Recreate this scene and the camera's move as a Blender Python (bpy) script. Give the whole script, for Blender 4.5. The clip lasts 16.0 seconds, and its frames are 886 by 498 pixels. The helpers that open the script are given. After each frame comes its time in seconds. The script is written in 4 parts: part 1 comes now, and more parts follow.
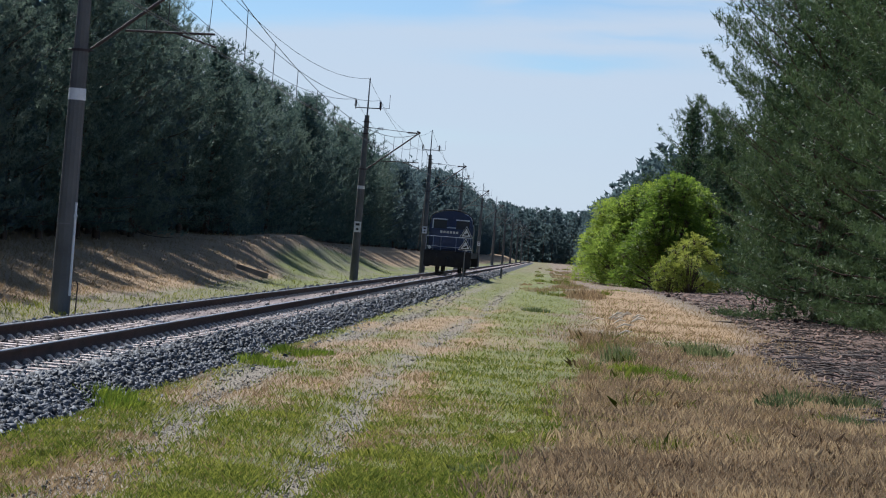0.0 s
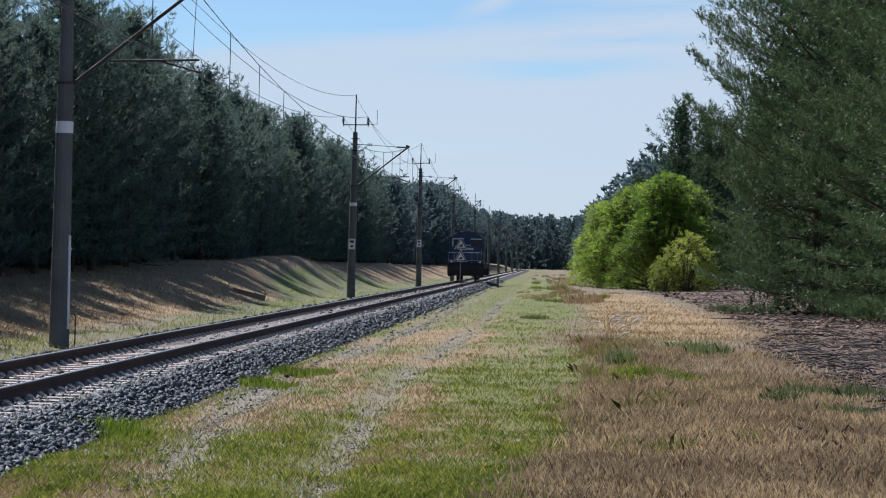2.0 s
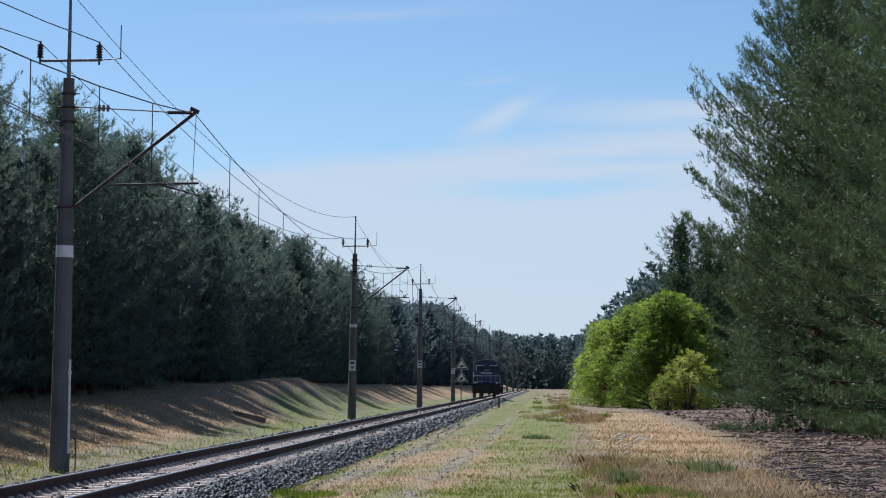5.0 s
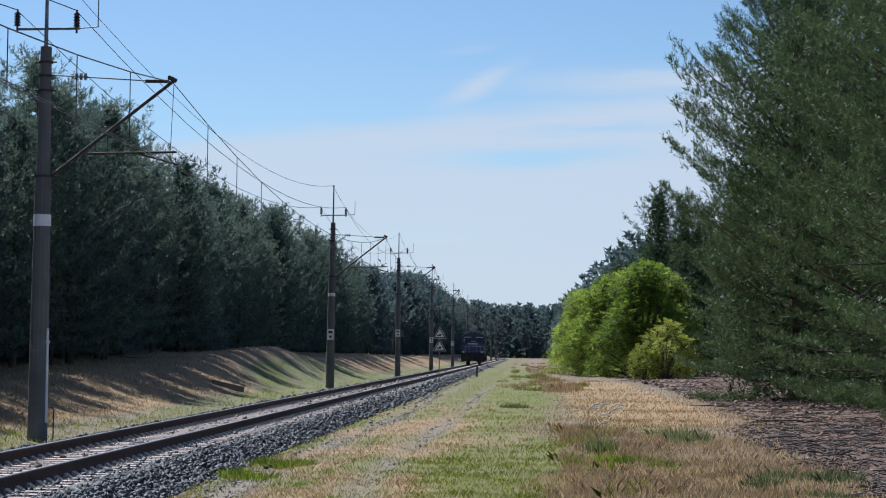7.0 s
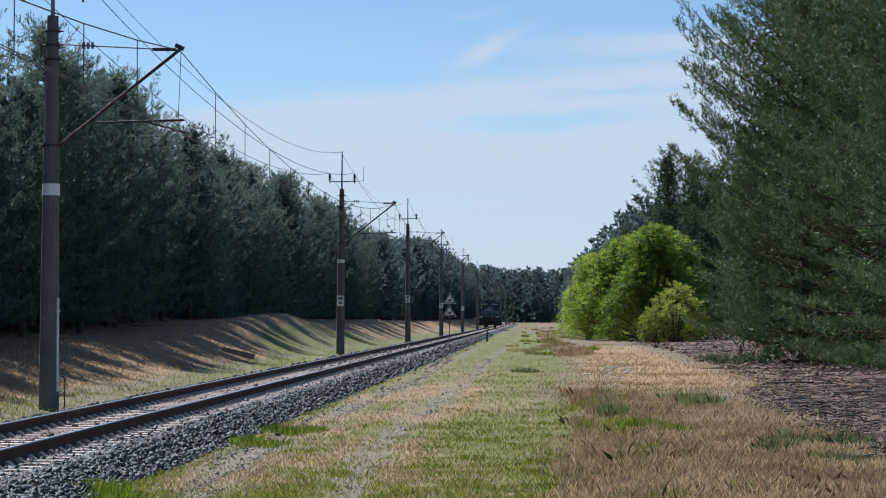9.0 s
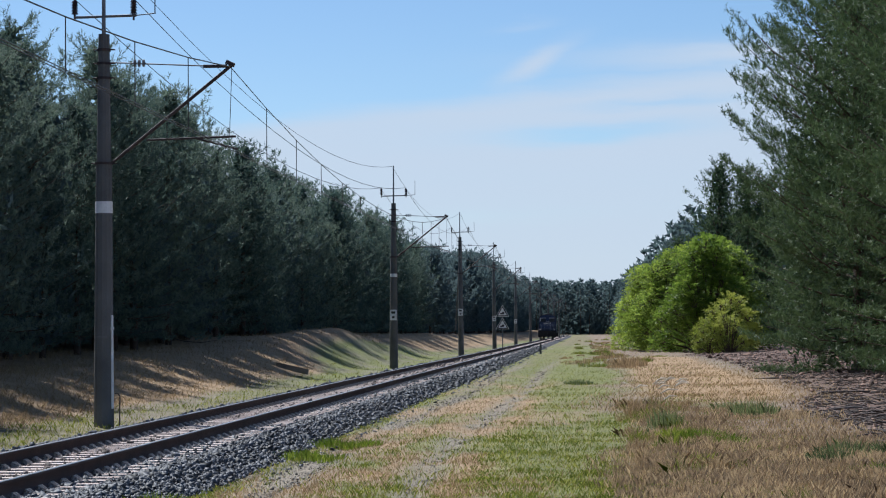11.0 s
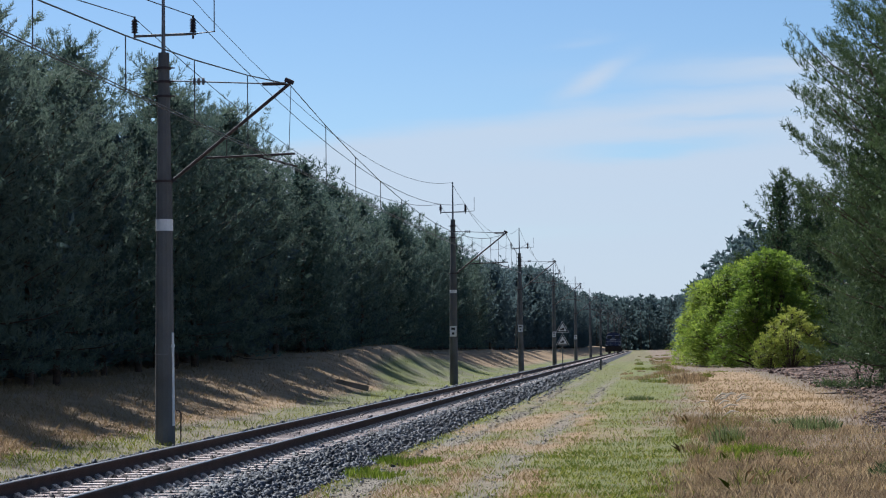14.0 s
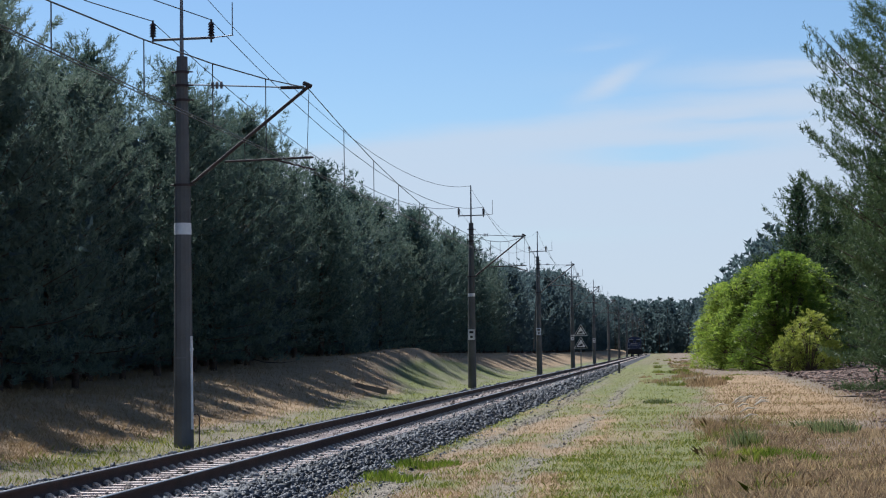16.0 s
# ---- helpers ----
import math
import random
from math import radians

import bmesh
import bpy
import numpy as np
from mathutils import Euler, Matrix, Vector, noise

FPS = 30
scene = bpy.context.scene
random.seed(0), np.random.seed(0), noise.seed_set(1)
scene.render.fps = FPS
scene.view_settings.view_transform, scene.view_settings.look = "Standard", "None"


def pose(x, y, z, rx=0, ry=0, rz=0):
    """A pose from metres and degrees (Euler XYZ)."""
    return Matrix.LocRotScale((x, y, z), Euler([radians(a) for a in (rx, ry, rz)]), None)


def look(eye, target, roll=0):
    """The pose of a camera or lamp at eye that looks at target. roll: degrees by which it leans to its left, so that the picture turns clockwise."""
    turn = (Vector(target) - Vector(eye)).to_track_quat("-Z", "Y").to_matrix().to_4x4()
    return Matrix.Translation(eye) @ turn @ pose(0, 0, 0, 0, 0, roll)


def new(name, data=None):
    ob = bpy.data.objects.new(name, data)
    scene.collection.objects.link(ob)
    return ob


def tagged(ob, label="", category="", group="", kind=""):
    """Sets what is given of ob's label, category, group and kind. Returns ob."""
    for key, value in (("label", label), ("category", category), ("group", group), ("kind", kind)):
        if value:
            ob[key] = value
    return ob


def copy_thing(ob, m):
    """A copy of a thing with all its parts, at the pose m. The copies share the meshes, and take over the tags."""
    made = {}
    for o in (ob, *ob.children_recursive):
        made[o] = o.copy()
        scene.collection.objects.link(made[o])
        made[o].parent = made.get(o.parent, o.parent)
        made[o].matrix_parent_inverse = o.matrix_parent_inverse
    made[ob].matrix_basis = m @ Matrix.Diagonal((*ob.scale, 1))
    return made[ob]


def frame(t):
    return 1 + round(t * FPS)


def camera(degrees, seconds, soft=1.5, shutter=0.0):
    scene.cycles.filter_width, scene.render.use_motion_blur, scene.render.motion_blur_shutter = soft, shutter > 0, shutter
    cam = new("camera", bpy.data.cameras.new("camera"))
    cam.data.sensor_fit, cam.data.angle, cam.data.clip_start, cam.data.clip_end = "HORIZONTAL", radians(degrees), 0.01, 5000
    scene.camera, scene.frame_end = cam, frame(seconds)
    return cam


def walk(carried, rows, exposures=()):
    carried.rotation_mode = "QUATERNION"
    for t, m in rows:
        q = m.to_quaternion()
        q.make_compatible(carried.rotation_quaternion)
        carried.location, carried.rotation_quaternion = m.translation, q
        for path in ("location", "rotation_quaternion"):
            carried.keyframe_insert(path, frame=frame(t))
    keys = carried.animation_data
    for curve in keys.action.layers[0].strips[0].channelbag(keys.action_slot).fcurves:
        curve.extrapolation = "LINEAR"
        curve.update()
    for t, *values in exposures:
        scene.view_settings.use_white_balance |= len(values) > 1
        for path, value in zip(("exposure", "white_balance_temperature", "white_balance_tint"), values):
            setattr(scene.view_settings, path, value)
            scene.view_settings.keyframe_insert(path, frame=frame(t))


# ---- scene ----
# The railway runs along +y; z = 0 is the top of the rails; the eye stands beside the track.
cam = camera(21.4, 16.0, soft=1.1)
EYE = 1.62
TURNS = [  # seconds, yaw to the left, pitch up, roll
    (0.0, 2.894, -0.042, 4.444), (0.5, 2.968, -0.047, 3.500), (1.0, 2.925, -0.206, 2.641),
    (1.5, 2.854, -0.081, 1.943), (2.0, 2.791, 0.263, 1.237), (2.5, 2.716, 0.602, 0.694),
    (3.0, 2.969, 1.111, 0.440), (3.5, 3.264, 2.819, 0.310), (4.0, 3.230, 3.225, 0.451),
    (6.3, 2.339, 3.040, 0.681), (6.5, 2.318, 2.896, 0.637), (7.0, 2.300, 2.458, 0.703),
    (7.5, 2.149, 2.234, 0.571), (8.0, 2.226, 1.929, 0.376), (8.5, 2.334, 1.738, 0.191),
    (9.0, 2.517, 1.609, 0.129), (11.5, 4.105, 2.101, -0.642), (12.0, 4.377, 2.279, -0.711),
    (12.5, 4.624, 2.396, -0.779), (13.0, 4.811, 2.398, -0.774), (13.5, 5.057, 2.422, -0.773),
    (14.0, 5.243, 2.349, -0.733), (14.5, 5.388, 2.301, -0.722), (15.0, 5.456, 2.317, -0.798),
    (15.5, 5.644, 2.450, -0.770), (16.0, 5.687, 2.437, -0.782),
]
walk(cam, [(t, pose(0, 0, EYE, 0, 0, yaw) @ pose(0, 0, 0, 90 + pitch) @ pose(0, 0, 0, 0, 0, roll)) for t, yaw, pitch, roll in TURNS],
     [(0.0, 0.45, 5550, 9), (16.0, 0.45, 5550, 9)])

# ---- light ----
SUN_AZ, SUN_EL = 39.0, 48.0          # degrees to the left of the track's far end, and up
sun_way = Vector((-math.sin(radians(SUN_AZ)) * math.cos(radians(SUN_EL)), math.cos(radians(SUN_AZ)) * math.cos(radians(SUN_EL)), math.sin(radians(SUN_EL))))
sun = new("sun", bpy.data.lights.new("sun", "SUN"))
sun.data.energy, sun.data.angle, sun.data.color = 4.8, radians(0.55), (1.0, 0.92, 0.80)
sun.matrix_world = look(sun_way * 200, (0, 0, 0))

world = bpy.data.worlds.new("sky")
scene.world = world
world.use_nodes = True


def link(tree, a, b):
    tree.links.new(a, b)


def build_sky():
    t = world.node_tree
    t.nodes.clear()
    out = t.nodes.new("ShaderNodeOutputWorld")
    bg = t.nodes.new("ShaderNodeBackground")
    bg.inputs["Strength"].default_value = 0.066
    sky = t.nodes.new("ShaderNodeTexSky")
    sky.sky_type, sky.sun_disc = "NISHITA", False
    sky.sun_elevation, sky.sun_rotation = radians(SUN_EL), radians(-SUN_AZ)
    sky.altitude, sky.air_density, sky.dust_density, sky.ozone_density = 100, 0.9, 0.15, 2.5
    co = t.nodes.new("ShaderNodeTexCoord")
    sep = t.nodes.new("ShaderNodeSeparateXYZ")
    link(t, co.outputs["Generated"], sep.inputs[0])

    def m(op, a, b=None, c=None):
        n = t.nodes.new("ShaderNodeMath")
        n.operation = op
        for i, v in enumerate((a, b, c)):
            if v is None:
                continue
            if isinstance(v, (int, float)):
                n.inputs[i].default_value = v
            else:
                link(t, v, n.inputs[i])
        return n.outputs[0]

    def streaks(scale, squash, detail):
        mp = t.nodes.new("ShaderNodeMapping")
        mp.inputs["Scale"].default_value = (1, 1, squash)
        mp.inputs["Rotation"].default_value = (0, radians(-4), 0)
        link(t, co.outputs["Generated"], mp.inputs[0])
        n = t.nodes.new("ShaderNodeTexNoise")
        n.inputs["Scale"].default_value, n.inputs["Detail"].default_value = scale, detail
        n.inputs["Roughness"].default_value = 0.55
        link(t, mp.outputs[0], n.inputs["Vector"])
        return n.outputs["Fac"]

    x, z = sep.outputs["X"], sep.outputs["Z"]
    wide = streaks(5.0, 9.0, 5.0)
    fine = streaks(22.0, 6.0, 7.0)
    xc = m("MINIMUM", m("MAXIMUM", x, -0.4), 0.25)
    ragged = m("ADD", m("MULTIPLY", m("SUBTRACT", fine, 0.5), 0.009), m("MULTIPLY", m("SUBTRACT", wide, 0.5), 0.012))
    zr = m("ADD", z, ragged)

    def puff(x0, z0, wide_x, wide_z, slope):
        """A soft streak round one direction of the sky."""
        dx = m("SUBTRACT", xc, x0)
        dz = m("SUBTRACT", m("SUBTRACT", zr, z0), m("MULTIPLY", dx, slope))
        q = m("ADD", m("POWER", m("ABSOLUTE", m("DIVIDE", dx, wide_x)), 2.0), m("POWER", m("ABSOLUTE", m("DIVIDE", dz, wide_z)), 2.0))
        return m("EXPONENT", m("MULTIPLY", q, -1.0))

    # a bank of thin cloud low over the horizon, its upper edge rising to the right
    d = m("SUBTRACT", m("ADD", m("MULTIPLY", xc, 0.116), 0.1062), zr)
    ramp = t.nodes.new("ShaderNodeMapRange")
    ramp.interpolation_type = "SMOOTHSTEP"
    link(t, d, ramp.inputs["Value"])
    ramp.inputs["From Min"].default_value, ramp.inputs["From Max"].default_value = -0.004, 0.009
    ramp.inputs["To Max"].default_value = 0.86
    # gaps of blue inside the bank, and torn wisps above it
    keep = m("SUBTRACT", 1.0, m("MULTIPLY", puff(-0.002, 0.083, 0.042, 0.0034, 0.05), 0.95))
    keep = m("MULTIPLY", keep, m("SUBTRACT", 1.0, m("MULTIPLY", puff(0.03, 0.0957, 0.035, 0.0022, 0.04), 0.6)))
    keep = m("MULTIPLY", keep, m("SUBTRACT", 1.0, m("MULTIPLY", puff(-0.12, 0.045, 0.09, 0.004, 0.03), 0.4)))
    fac = m("MULTIPLY", ramp.outputs[0], keep)
    fac = m("MAXIMUM", fac, m("MULTIPLY", puff(-0.026, 0.1112, 0.015, 0.0050, 0.48), 0.80))
    fac = m("MAXIMUM", fac, m("MULTIPLY", puff(0.075, 0.1145, 0.075, 0.0050, 0.02), 0.90))
    fac = m("MAXIMUM", fac, m("MULTIPLY", puff(-0.08, 0.155, 0.05, 0.003, 0.06), 0.22))
    fac = m("MAXIMUM", fac, m("MULTIPLY", puff(-0.03, 0.128, 0.012, 0.002, 0.1), 0.20))
    fac = m("MULTIPLY", fac, m("ADD", m("MULTIPLY", wide, 0.25), 0.88))
    mix = t.nodes.new("ShaderNodeMix")
    mix.data_type = "RGBA"
    link(t, fac, mix.inputs["Factor"])
    link(t, sky.outputs[0], mix.inputs["A"])
    mix.inputs["B"].default_value = (7.0, 7.38, 7.7, 1)
    link(t, mix.outputs["Result"], bg.inputs["Color"])
    link(t, bg.outputs[0], out.inputs[0])


build_sky()


# ---- materials ----
def material(name, dark, light, scale=4.0, rough=0.85, metal=0.0, bump=0.3, fine=40.0, spread=0.0, through_light=0.0, glow=None):
    """Two colours mixed by coarse and fine noise, with a fine relief; spread varies it from piece to piece."""
    mt = bpy.data.materials.new(name)
    mt.use_nodes = True
    t = mt.node_tree
    bsdf = t.nodes["Principled BSDF"]
    bsdf.inputs["Roughness"].default_value, bsdf.inputs["Metallic"].default_value = rough, metal
    if through_light:
        bsdf.inputs["Specular IOR Level"].default_value = 0.22
    geo = t.nodes.new("ShaderNodeNewGeometry")
    co = t.nodes.new("ShaderNodeTexCoord")
    n1, n2 = t.nodes.new("ShaderNodeTexNoise"), t.nodes.new("ShaderNodeTexNoise")
    for n, s in ((n1, scale), (n2, fine)):
        n.inputs["Scale"].default_value, n.inputs["Detail"].default_value = s, 5.0
        link(t, co.outputs["Object"], n.inputs["Vector"])
    add = t.nodes.new("ShaderNodeMath")
    add.operation = "MULTIPLY_ADD"
    add.inputs[1].default_value = 0.6
    link(t, n1.outputs["Fac"], add.inputs[0])
    sc = t.nodes.new("ShaderNodeMath")
    sc.operation = "MULTIPLY"
    sc.inputs[1].default_value = 0.4
    link(t, n2.outputs["Fac"], sc.inputs[0])
    link(t, sc.outputs[0], add.inputs[2])
    fac = add.outputs[0]
    if spread:
        info = t.nodes.new("ShaderNodeObjectInfo")
        for src in (geo.outputs["Random Per Island"], info.outputs["Random"]):
            r = t.nodes.new("ShaderNodeMath")
            r.operation = "MULTIPLY_ADD"
            r.inputs[1].default_value = spread
            link(t, src, r.inputs[0])
            sub = t.nodes.new("ShaderNodeMath")
            sub.operation = "SUBTRACT"
            sub.inputs[1].default_value = spread / 2
            link(t, fac, sub.inputs[0])
            link(t, sub.outputs[0], r.inputs[2])
            fac = r.outputs[0]
    ramp = t.nodes.new("ShaderNodeValToRGB")
    ramp.color_ramp.elements[0].position, ramp.color_ramp.elements[1].position = 0.32, 0.68
    ramp.color_ramp.elements[0].color, ramp.color_ramp.elements[1].color = (*dark, 1), (*light, 1)
    link(t, fac, ramp.inputs[0])
    link(t, ramp.outputs[0], bsdf.inputs["Base Color"])
    if bump:
        b = t.nodes.new("ShaderNodeBump")
        b.inputs["Strength"].default_value, b.inputs["Distance"].default_value = bump, 0.02
        link(t, n2.outputs["Fac"], b.inputs["Height"])
        link(t, b.outputs[0], bsdf.inputs["Normal"])
    if through_light:
        out = t.nodes["Material Output"]
        tr = t.nodes.new("ShaderNodeBsdfTranslucent")
        mx = t.nodes.new("ShaderNodeMixShader")
        mx.inputs[0].default_value = through_light
        link(t, ramp.outputs[0], tr.inputs["Color"])
        link(t, bsdf.outputs[0], mx.inputs[1])
        link(t, tr.outputs[0], mx.inputs[2])
        link(t, mx.outputs[0], out.inputs["Surface"])
    if glow:
        bsdf.inputs["Emission Color"].default_value = (*glow[:3], 1)
        bsdf.inputs["Emission Strength"].default_value = glow[3]
    return mt


# left-hand pines: bluish colour, lightened to stand in for haze over them
NEEDLE_VEILED = material("pine needles", (0.064, 0.106, 0.090), (0.175, 0.225, 0.168), 0.5, 0.55, bump=0, spread=0.5, through_light=0.45)
# right-hand pines: greener copy, the sunlit look put into its colour
NEEDLE_SUNLIT = material("pine needles, sunlight in colour", (0.030, 0.060, 0.028), (0.126, 0.182, 0.072), 0.5, 0.55, bump=0, spread=0.5, through_light=0.26)
# blue haze of distance is painted into this paler, bluer needle colour
NEEDLE_HAZED = material("far pine needles, haze in colour", (0.085, 0.122, 0.124), (0.125, 0.172, 0.170), 0.3, 0.7, bump=0, spread=0.3, through_light=0.6)
LEAF = material("acacia leaves", (0.13, 0.20, 0.028), (0.33, 0.41, 0.065), 0.7, 0.45, bump=0, spread=0.5, through_light=0.62)
LEAF_YELLOW = material("yellowing leaves", (0.19, 0.24, 0.035), (0.38, 0.41, 0.075), 0.7, 0.5, bump=0, spread=0.5, through_light=0.45)
BARK = material("pine bark", (0.035, 0.026, 0.020), (0.13, 0.085, 0.06), 3.0, 0.95, bump=0.8, fine=18)
STEEL_DARK = material("rusty rail side", (0.020, 0.010, 0.008), (0.070, 0.036, 0.027), 2.0, 0.75, 0.2, 0.4, 60)
RAIL_TOP = material("polished rail head", (0.30, 0.29, 0.28), (0.45, 0.43, 0.41), 6.0, 0.32, 0.9, 0.05, 120)
CLIP = material("steel clip", (0.20, 0.18, 0.165), (0.46, 0.43, 0.40), 8.0, 0.5, 0.2, 0.1, 60)
SLEEPER = material("weathered concrete", (0.40, 0.31, 0.275), (0.62, 0.51, 0.46), 3.0, 0.9, bump=0.5, fine=60, spread=0.3)
STONE = material("granite ballast", (0.008, 0.009, 0.012), (0.085, 0.091, 0.108), 7.0, 0.68, bump=0.2, fine=50, spread=0.9)
RUST_STONE = material("rust-stained ballast", (0.045, 0.032, 0.028), (0.22, 0.165, 0.145), 7.0, 0.8, bump=0.2, fine=50, spread=0.8)
BED = material("ballast bed", (0.012, 0.013, 0.017), (0.06, 0.06, 0.068), 14.0, 0.9, bump=1.0, fine=45)
CONCRETE = material("concrete mast", (0.085, 0.085, 0.083), (0.165, 0.163, 0.157), 1.5, 0.92, bump=0.5, fine=50)
WHITE = material("white paint", (0.62, 0.62, 0.62), (0.82, 0.82, 0.82), 5.0, 0.6, bump=0.1)
BLACK = material("black paint", (0.012, 0.012, 0.014), (0.035, 0.035, 0.04), 5.0, 0.5, bump=0.1)
GALV = material("galvanised steel", (0.10, 0.10, 0.11), (0.26, 0.26, 0.27), 6.0, 0.5, 0.6, 0.2, 50)
RUSTY = material("rusty arm", (0.030, 0.024, 0.025), (0.085, 0.062, 0.058), 4.0, 0.7, 0.3, 0.3, 50)
WIRE = material("copper wire", (0.03, 0.03, 0.032), (0.09, 0.085, 0.08), 2.0, 0.5, 0.6, 0.0)
CERAMIC = material("brown glazed insulator", (0.030, 0.018, 0.015), (0.07, 0.04, 0.03), 6.0, 0.25, bump=0.0)
NAVY = material("dark blue paint", (0.010, 0.022, 0.070), (0.024, 0.044, 0.120), 2.0, 0.42, bump=0.1, fine=30)
GREASE = material("grimy underframe", (0.010, 0.010, 0.012), (0.035, 0.032, 0.030), 3.0, 0.8, bump=0.4)
GLASS = material("window glass", (0.008, 0.010, 0.013), (0.016, 0.018, 0.022), 2.0, 0.3, bump=0)
LAMP_GLASS = material("lamp glass", (0.45, 0.45, 0.44), (0.7, 0.7, 0.68), 6.0, 0.15, bump=0)
GRASS_GREEN = material("green grass", (0.115, 0.145, 0.022), (0.34, 0.335, 0.062), 0.6, 0.6, bump=0, spread=0.5, through_light=0.5)
GRASS_TAN = material("dry straw grass", (0.28, 0.195, 0.104), (0.51, 0.375, 0.210), 0.5, 0.7, bump=0, spread=0.4, through_light=0.45)
GRASS_BROWN = material("brown dead grass", (0.20, 0.138, 0.084), (0.42, 0.305, 0.178), 0.5, 0.75, bump=0, spread=0.4, through_light=0.4)
WEED = material("dark green weed", (0.085, 0.115, 0.048), (0.19, 0.22, 0.09), 0.8, 0.55, bump=0, spread=0.6, through_light=0.45)
PLUME = material("pale grass plume", (0.55, 0.47, 0.36), (0.80, 0.72, 0.60), 2.0, 0.7, bump=0, spread=0.4, through_light=0.3)
WOOD = material("grey weathered timber", (0.14, 0.115, 0.09), (0.32, 0.27, 0.22), 2.0, 0.9, bump=0.5)
TWIG = material("bare dead wood", (0.06, 0.045, 0.038), (0.22, 0.175, 0.15), 3.0, 0.9, bump=0.3, spread=0.6)


# ---- helpers of this scene ----
def part(name, bm, mat, parent=None, label=""):
    me = bpy.data.meshes.new(name)
    bm.to_mesh(me)
    bm.free()
    me.materials.append(mat)
    ob = new(name, me)
    ob.parent = parent
    if label:
        ob["label"] = label
    return ob


def share(name, like, parent, m):
    ob = new(name, like.data)
    ob.parent = parent
    ob.matrix_basis = m
    return ob


def soup(name, verts, faces_n, mat, parent=None, smooth=False):
    """A mesh of loose polygons of faces_n corners, from an array of corners."""
    verts = np.ascontiguousarray(verts, dtype=np.float32).reshape(-1, 3)
    n = len(verts) // faces_n
    me = bpy.data.meshes.new(name)
    me.vertices.add(n * faces_n)
    me.vertices.foreach_set("co", verts.ravel())
    me.loops.add(n * faces_n)
    me.loops.foreach_set("vertex_index", np.arange(n * faces_n, dtype=np.int32))
    me.polygons.add(n)
    me.polygons.foreach_set("loop_start", np.arange(0, n * faces_n, faces_n, dtype=np.int32))
    me.update(calc_edges=True)
    me.materials.append(mat)
    ob = new(name, me)
    ob.parent = parent
    return ob


def indexed(name, verts, faces, mat, parent=None):
    """A mesh from arrays of vertices and of equal-sided faces."""
    verts, faces = np.asarray(verts, np.float32), np.asarray(faces, np.int32)
    k = faces.shape[1]
    me = bpy.data.meshes.new(name)
    me.vertices.add(len(verts))
    me.vertices.foreach_set("co", verts.ravel())
    me.loops.add(faces.size)
    me.loops.foreach_set("vertex_index", faces.ravel())
    me.polygons.add(len(faces))
    me.polygons.foreach_set("loop_start", np.arange(0, faces.size, k, dtype=np.int32))
    me.update(calc_edges=True)
    me.materials.append(mat)
    ob = new(name, me)
    ob.parent = parent
    return ob


def box(bm, x0, x1, y0, y1, z0, z1, bevel=0.0):
    m = Matrix.LocRotScale(((x0 + x1) / 2, (y0 + y1) / 2, (z0 + z1) / 2), None, (x1 - x0, y1 - y0, z1 - z0))
    v = bmesh.ops.create_cube(bm, size=1, matrix=m)["verts"]
    if bevel:
        e = list({e for q in v for e in q.link_edges})
        bmesh.ops.bevel(bm, geom=e, offset=bevel, segments=2, affect="EDGES")
    return v


def rod(bm, a, b, r, r2=None, sides=8, caps=True):
    a, b = Vector(a), Vector(b)
    d = b - a
    m = Matrix.Translation((a + b) / 2) @ d.to_track_quat("Z", "Y").to_matrix().to_4x4()
    return bmesh.ops.create_cone(bm, cap_ends=caps, segments=sides, radius1=r, radius2=r if r2 is None else r2, depth=d.length, matrix=m)["verts"]


def chain(bm, pts, r, sides=5):
    for a, b in zip(pts, pts[1:]):
        rod(bm, a, b, r, sides=sides)


def thing(name, m, label, category, group=""):
    ob = new(name)
    ob.empty_display_size = 0.3
    ob.matrix_basis = m
    return tagged(ob, label, category, group)


RNG = np.random.default_rng(7)


def lattice(x, y, scale, seed=0):
    """Smooth value noise in 0..1 over arrays of places."""
    u, v = np.asarray(x) / scale + 1000.3 + seed * 17.7, np.asarray(y) / scale + 1000.7 + seed * 31.1
    i, j = np.floor(u).astype(np.int64), np.floor(v).astype(np.int64)
    fu, fv = u - i, v - j
    fu, fv = fu * fu * (3 - 2 * fu), fv * fv * (3 - 2 * fv)

    def h(a, b):
        q = (a * 374761393 + b * 668265263 + seed * 982451653) & 0xFFFFFFFF
        q = ((q ^ (q >> 13)) * 1274126177) & 0xFFFFFFFF
        return ((q ^ (q >> 16)) & 0xFFFF) / 65535.0

    return (h(i, j) * (1 - fu) + h(i + 1, j) * fu) * (1 - fv) + (h(i, j + 1) * (1 - fu) + h(i + 1, j + 1) * fu) * fv


def fractal(x, y, scale, seed=0):
    return (lattice(x, y, scale, seed) * 0.5 + lattice(x, y, scale / 2.3, seed + 1) * 0.3 + lattice(x, y, scale / 5.1, seed + 2) * 0.2)


def step(a, b, v):
    s = np.clip((np.asarray(v, float) - a) / (b - a), 0, 1)
    return s * s * (3 - 2 * s)


# ---- plan ----
TRACK_X, MAST_X = -7.27, -10.09


def bend(y):
    """Slight left drift and far dip of the line, fitted to the camera's view."""
    s = np.clip(np.asarray(y, float) - 95, 0, None)
    return -0.0052 * s * s / (s + 25)


def dip(y):
    s = np.clip(np.asarray(y, float) - 110, 0, 700)
    return -0.0013 * s


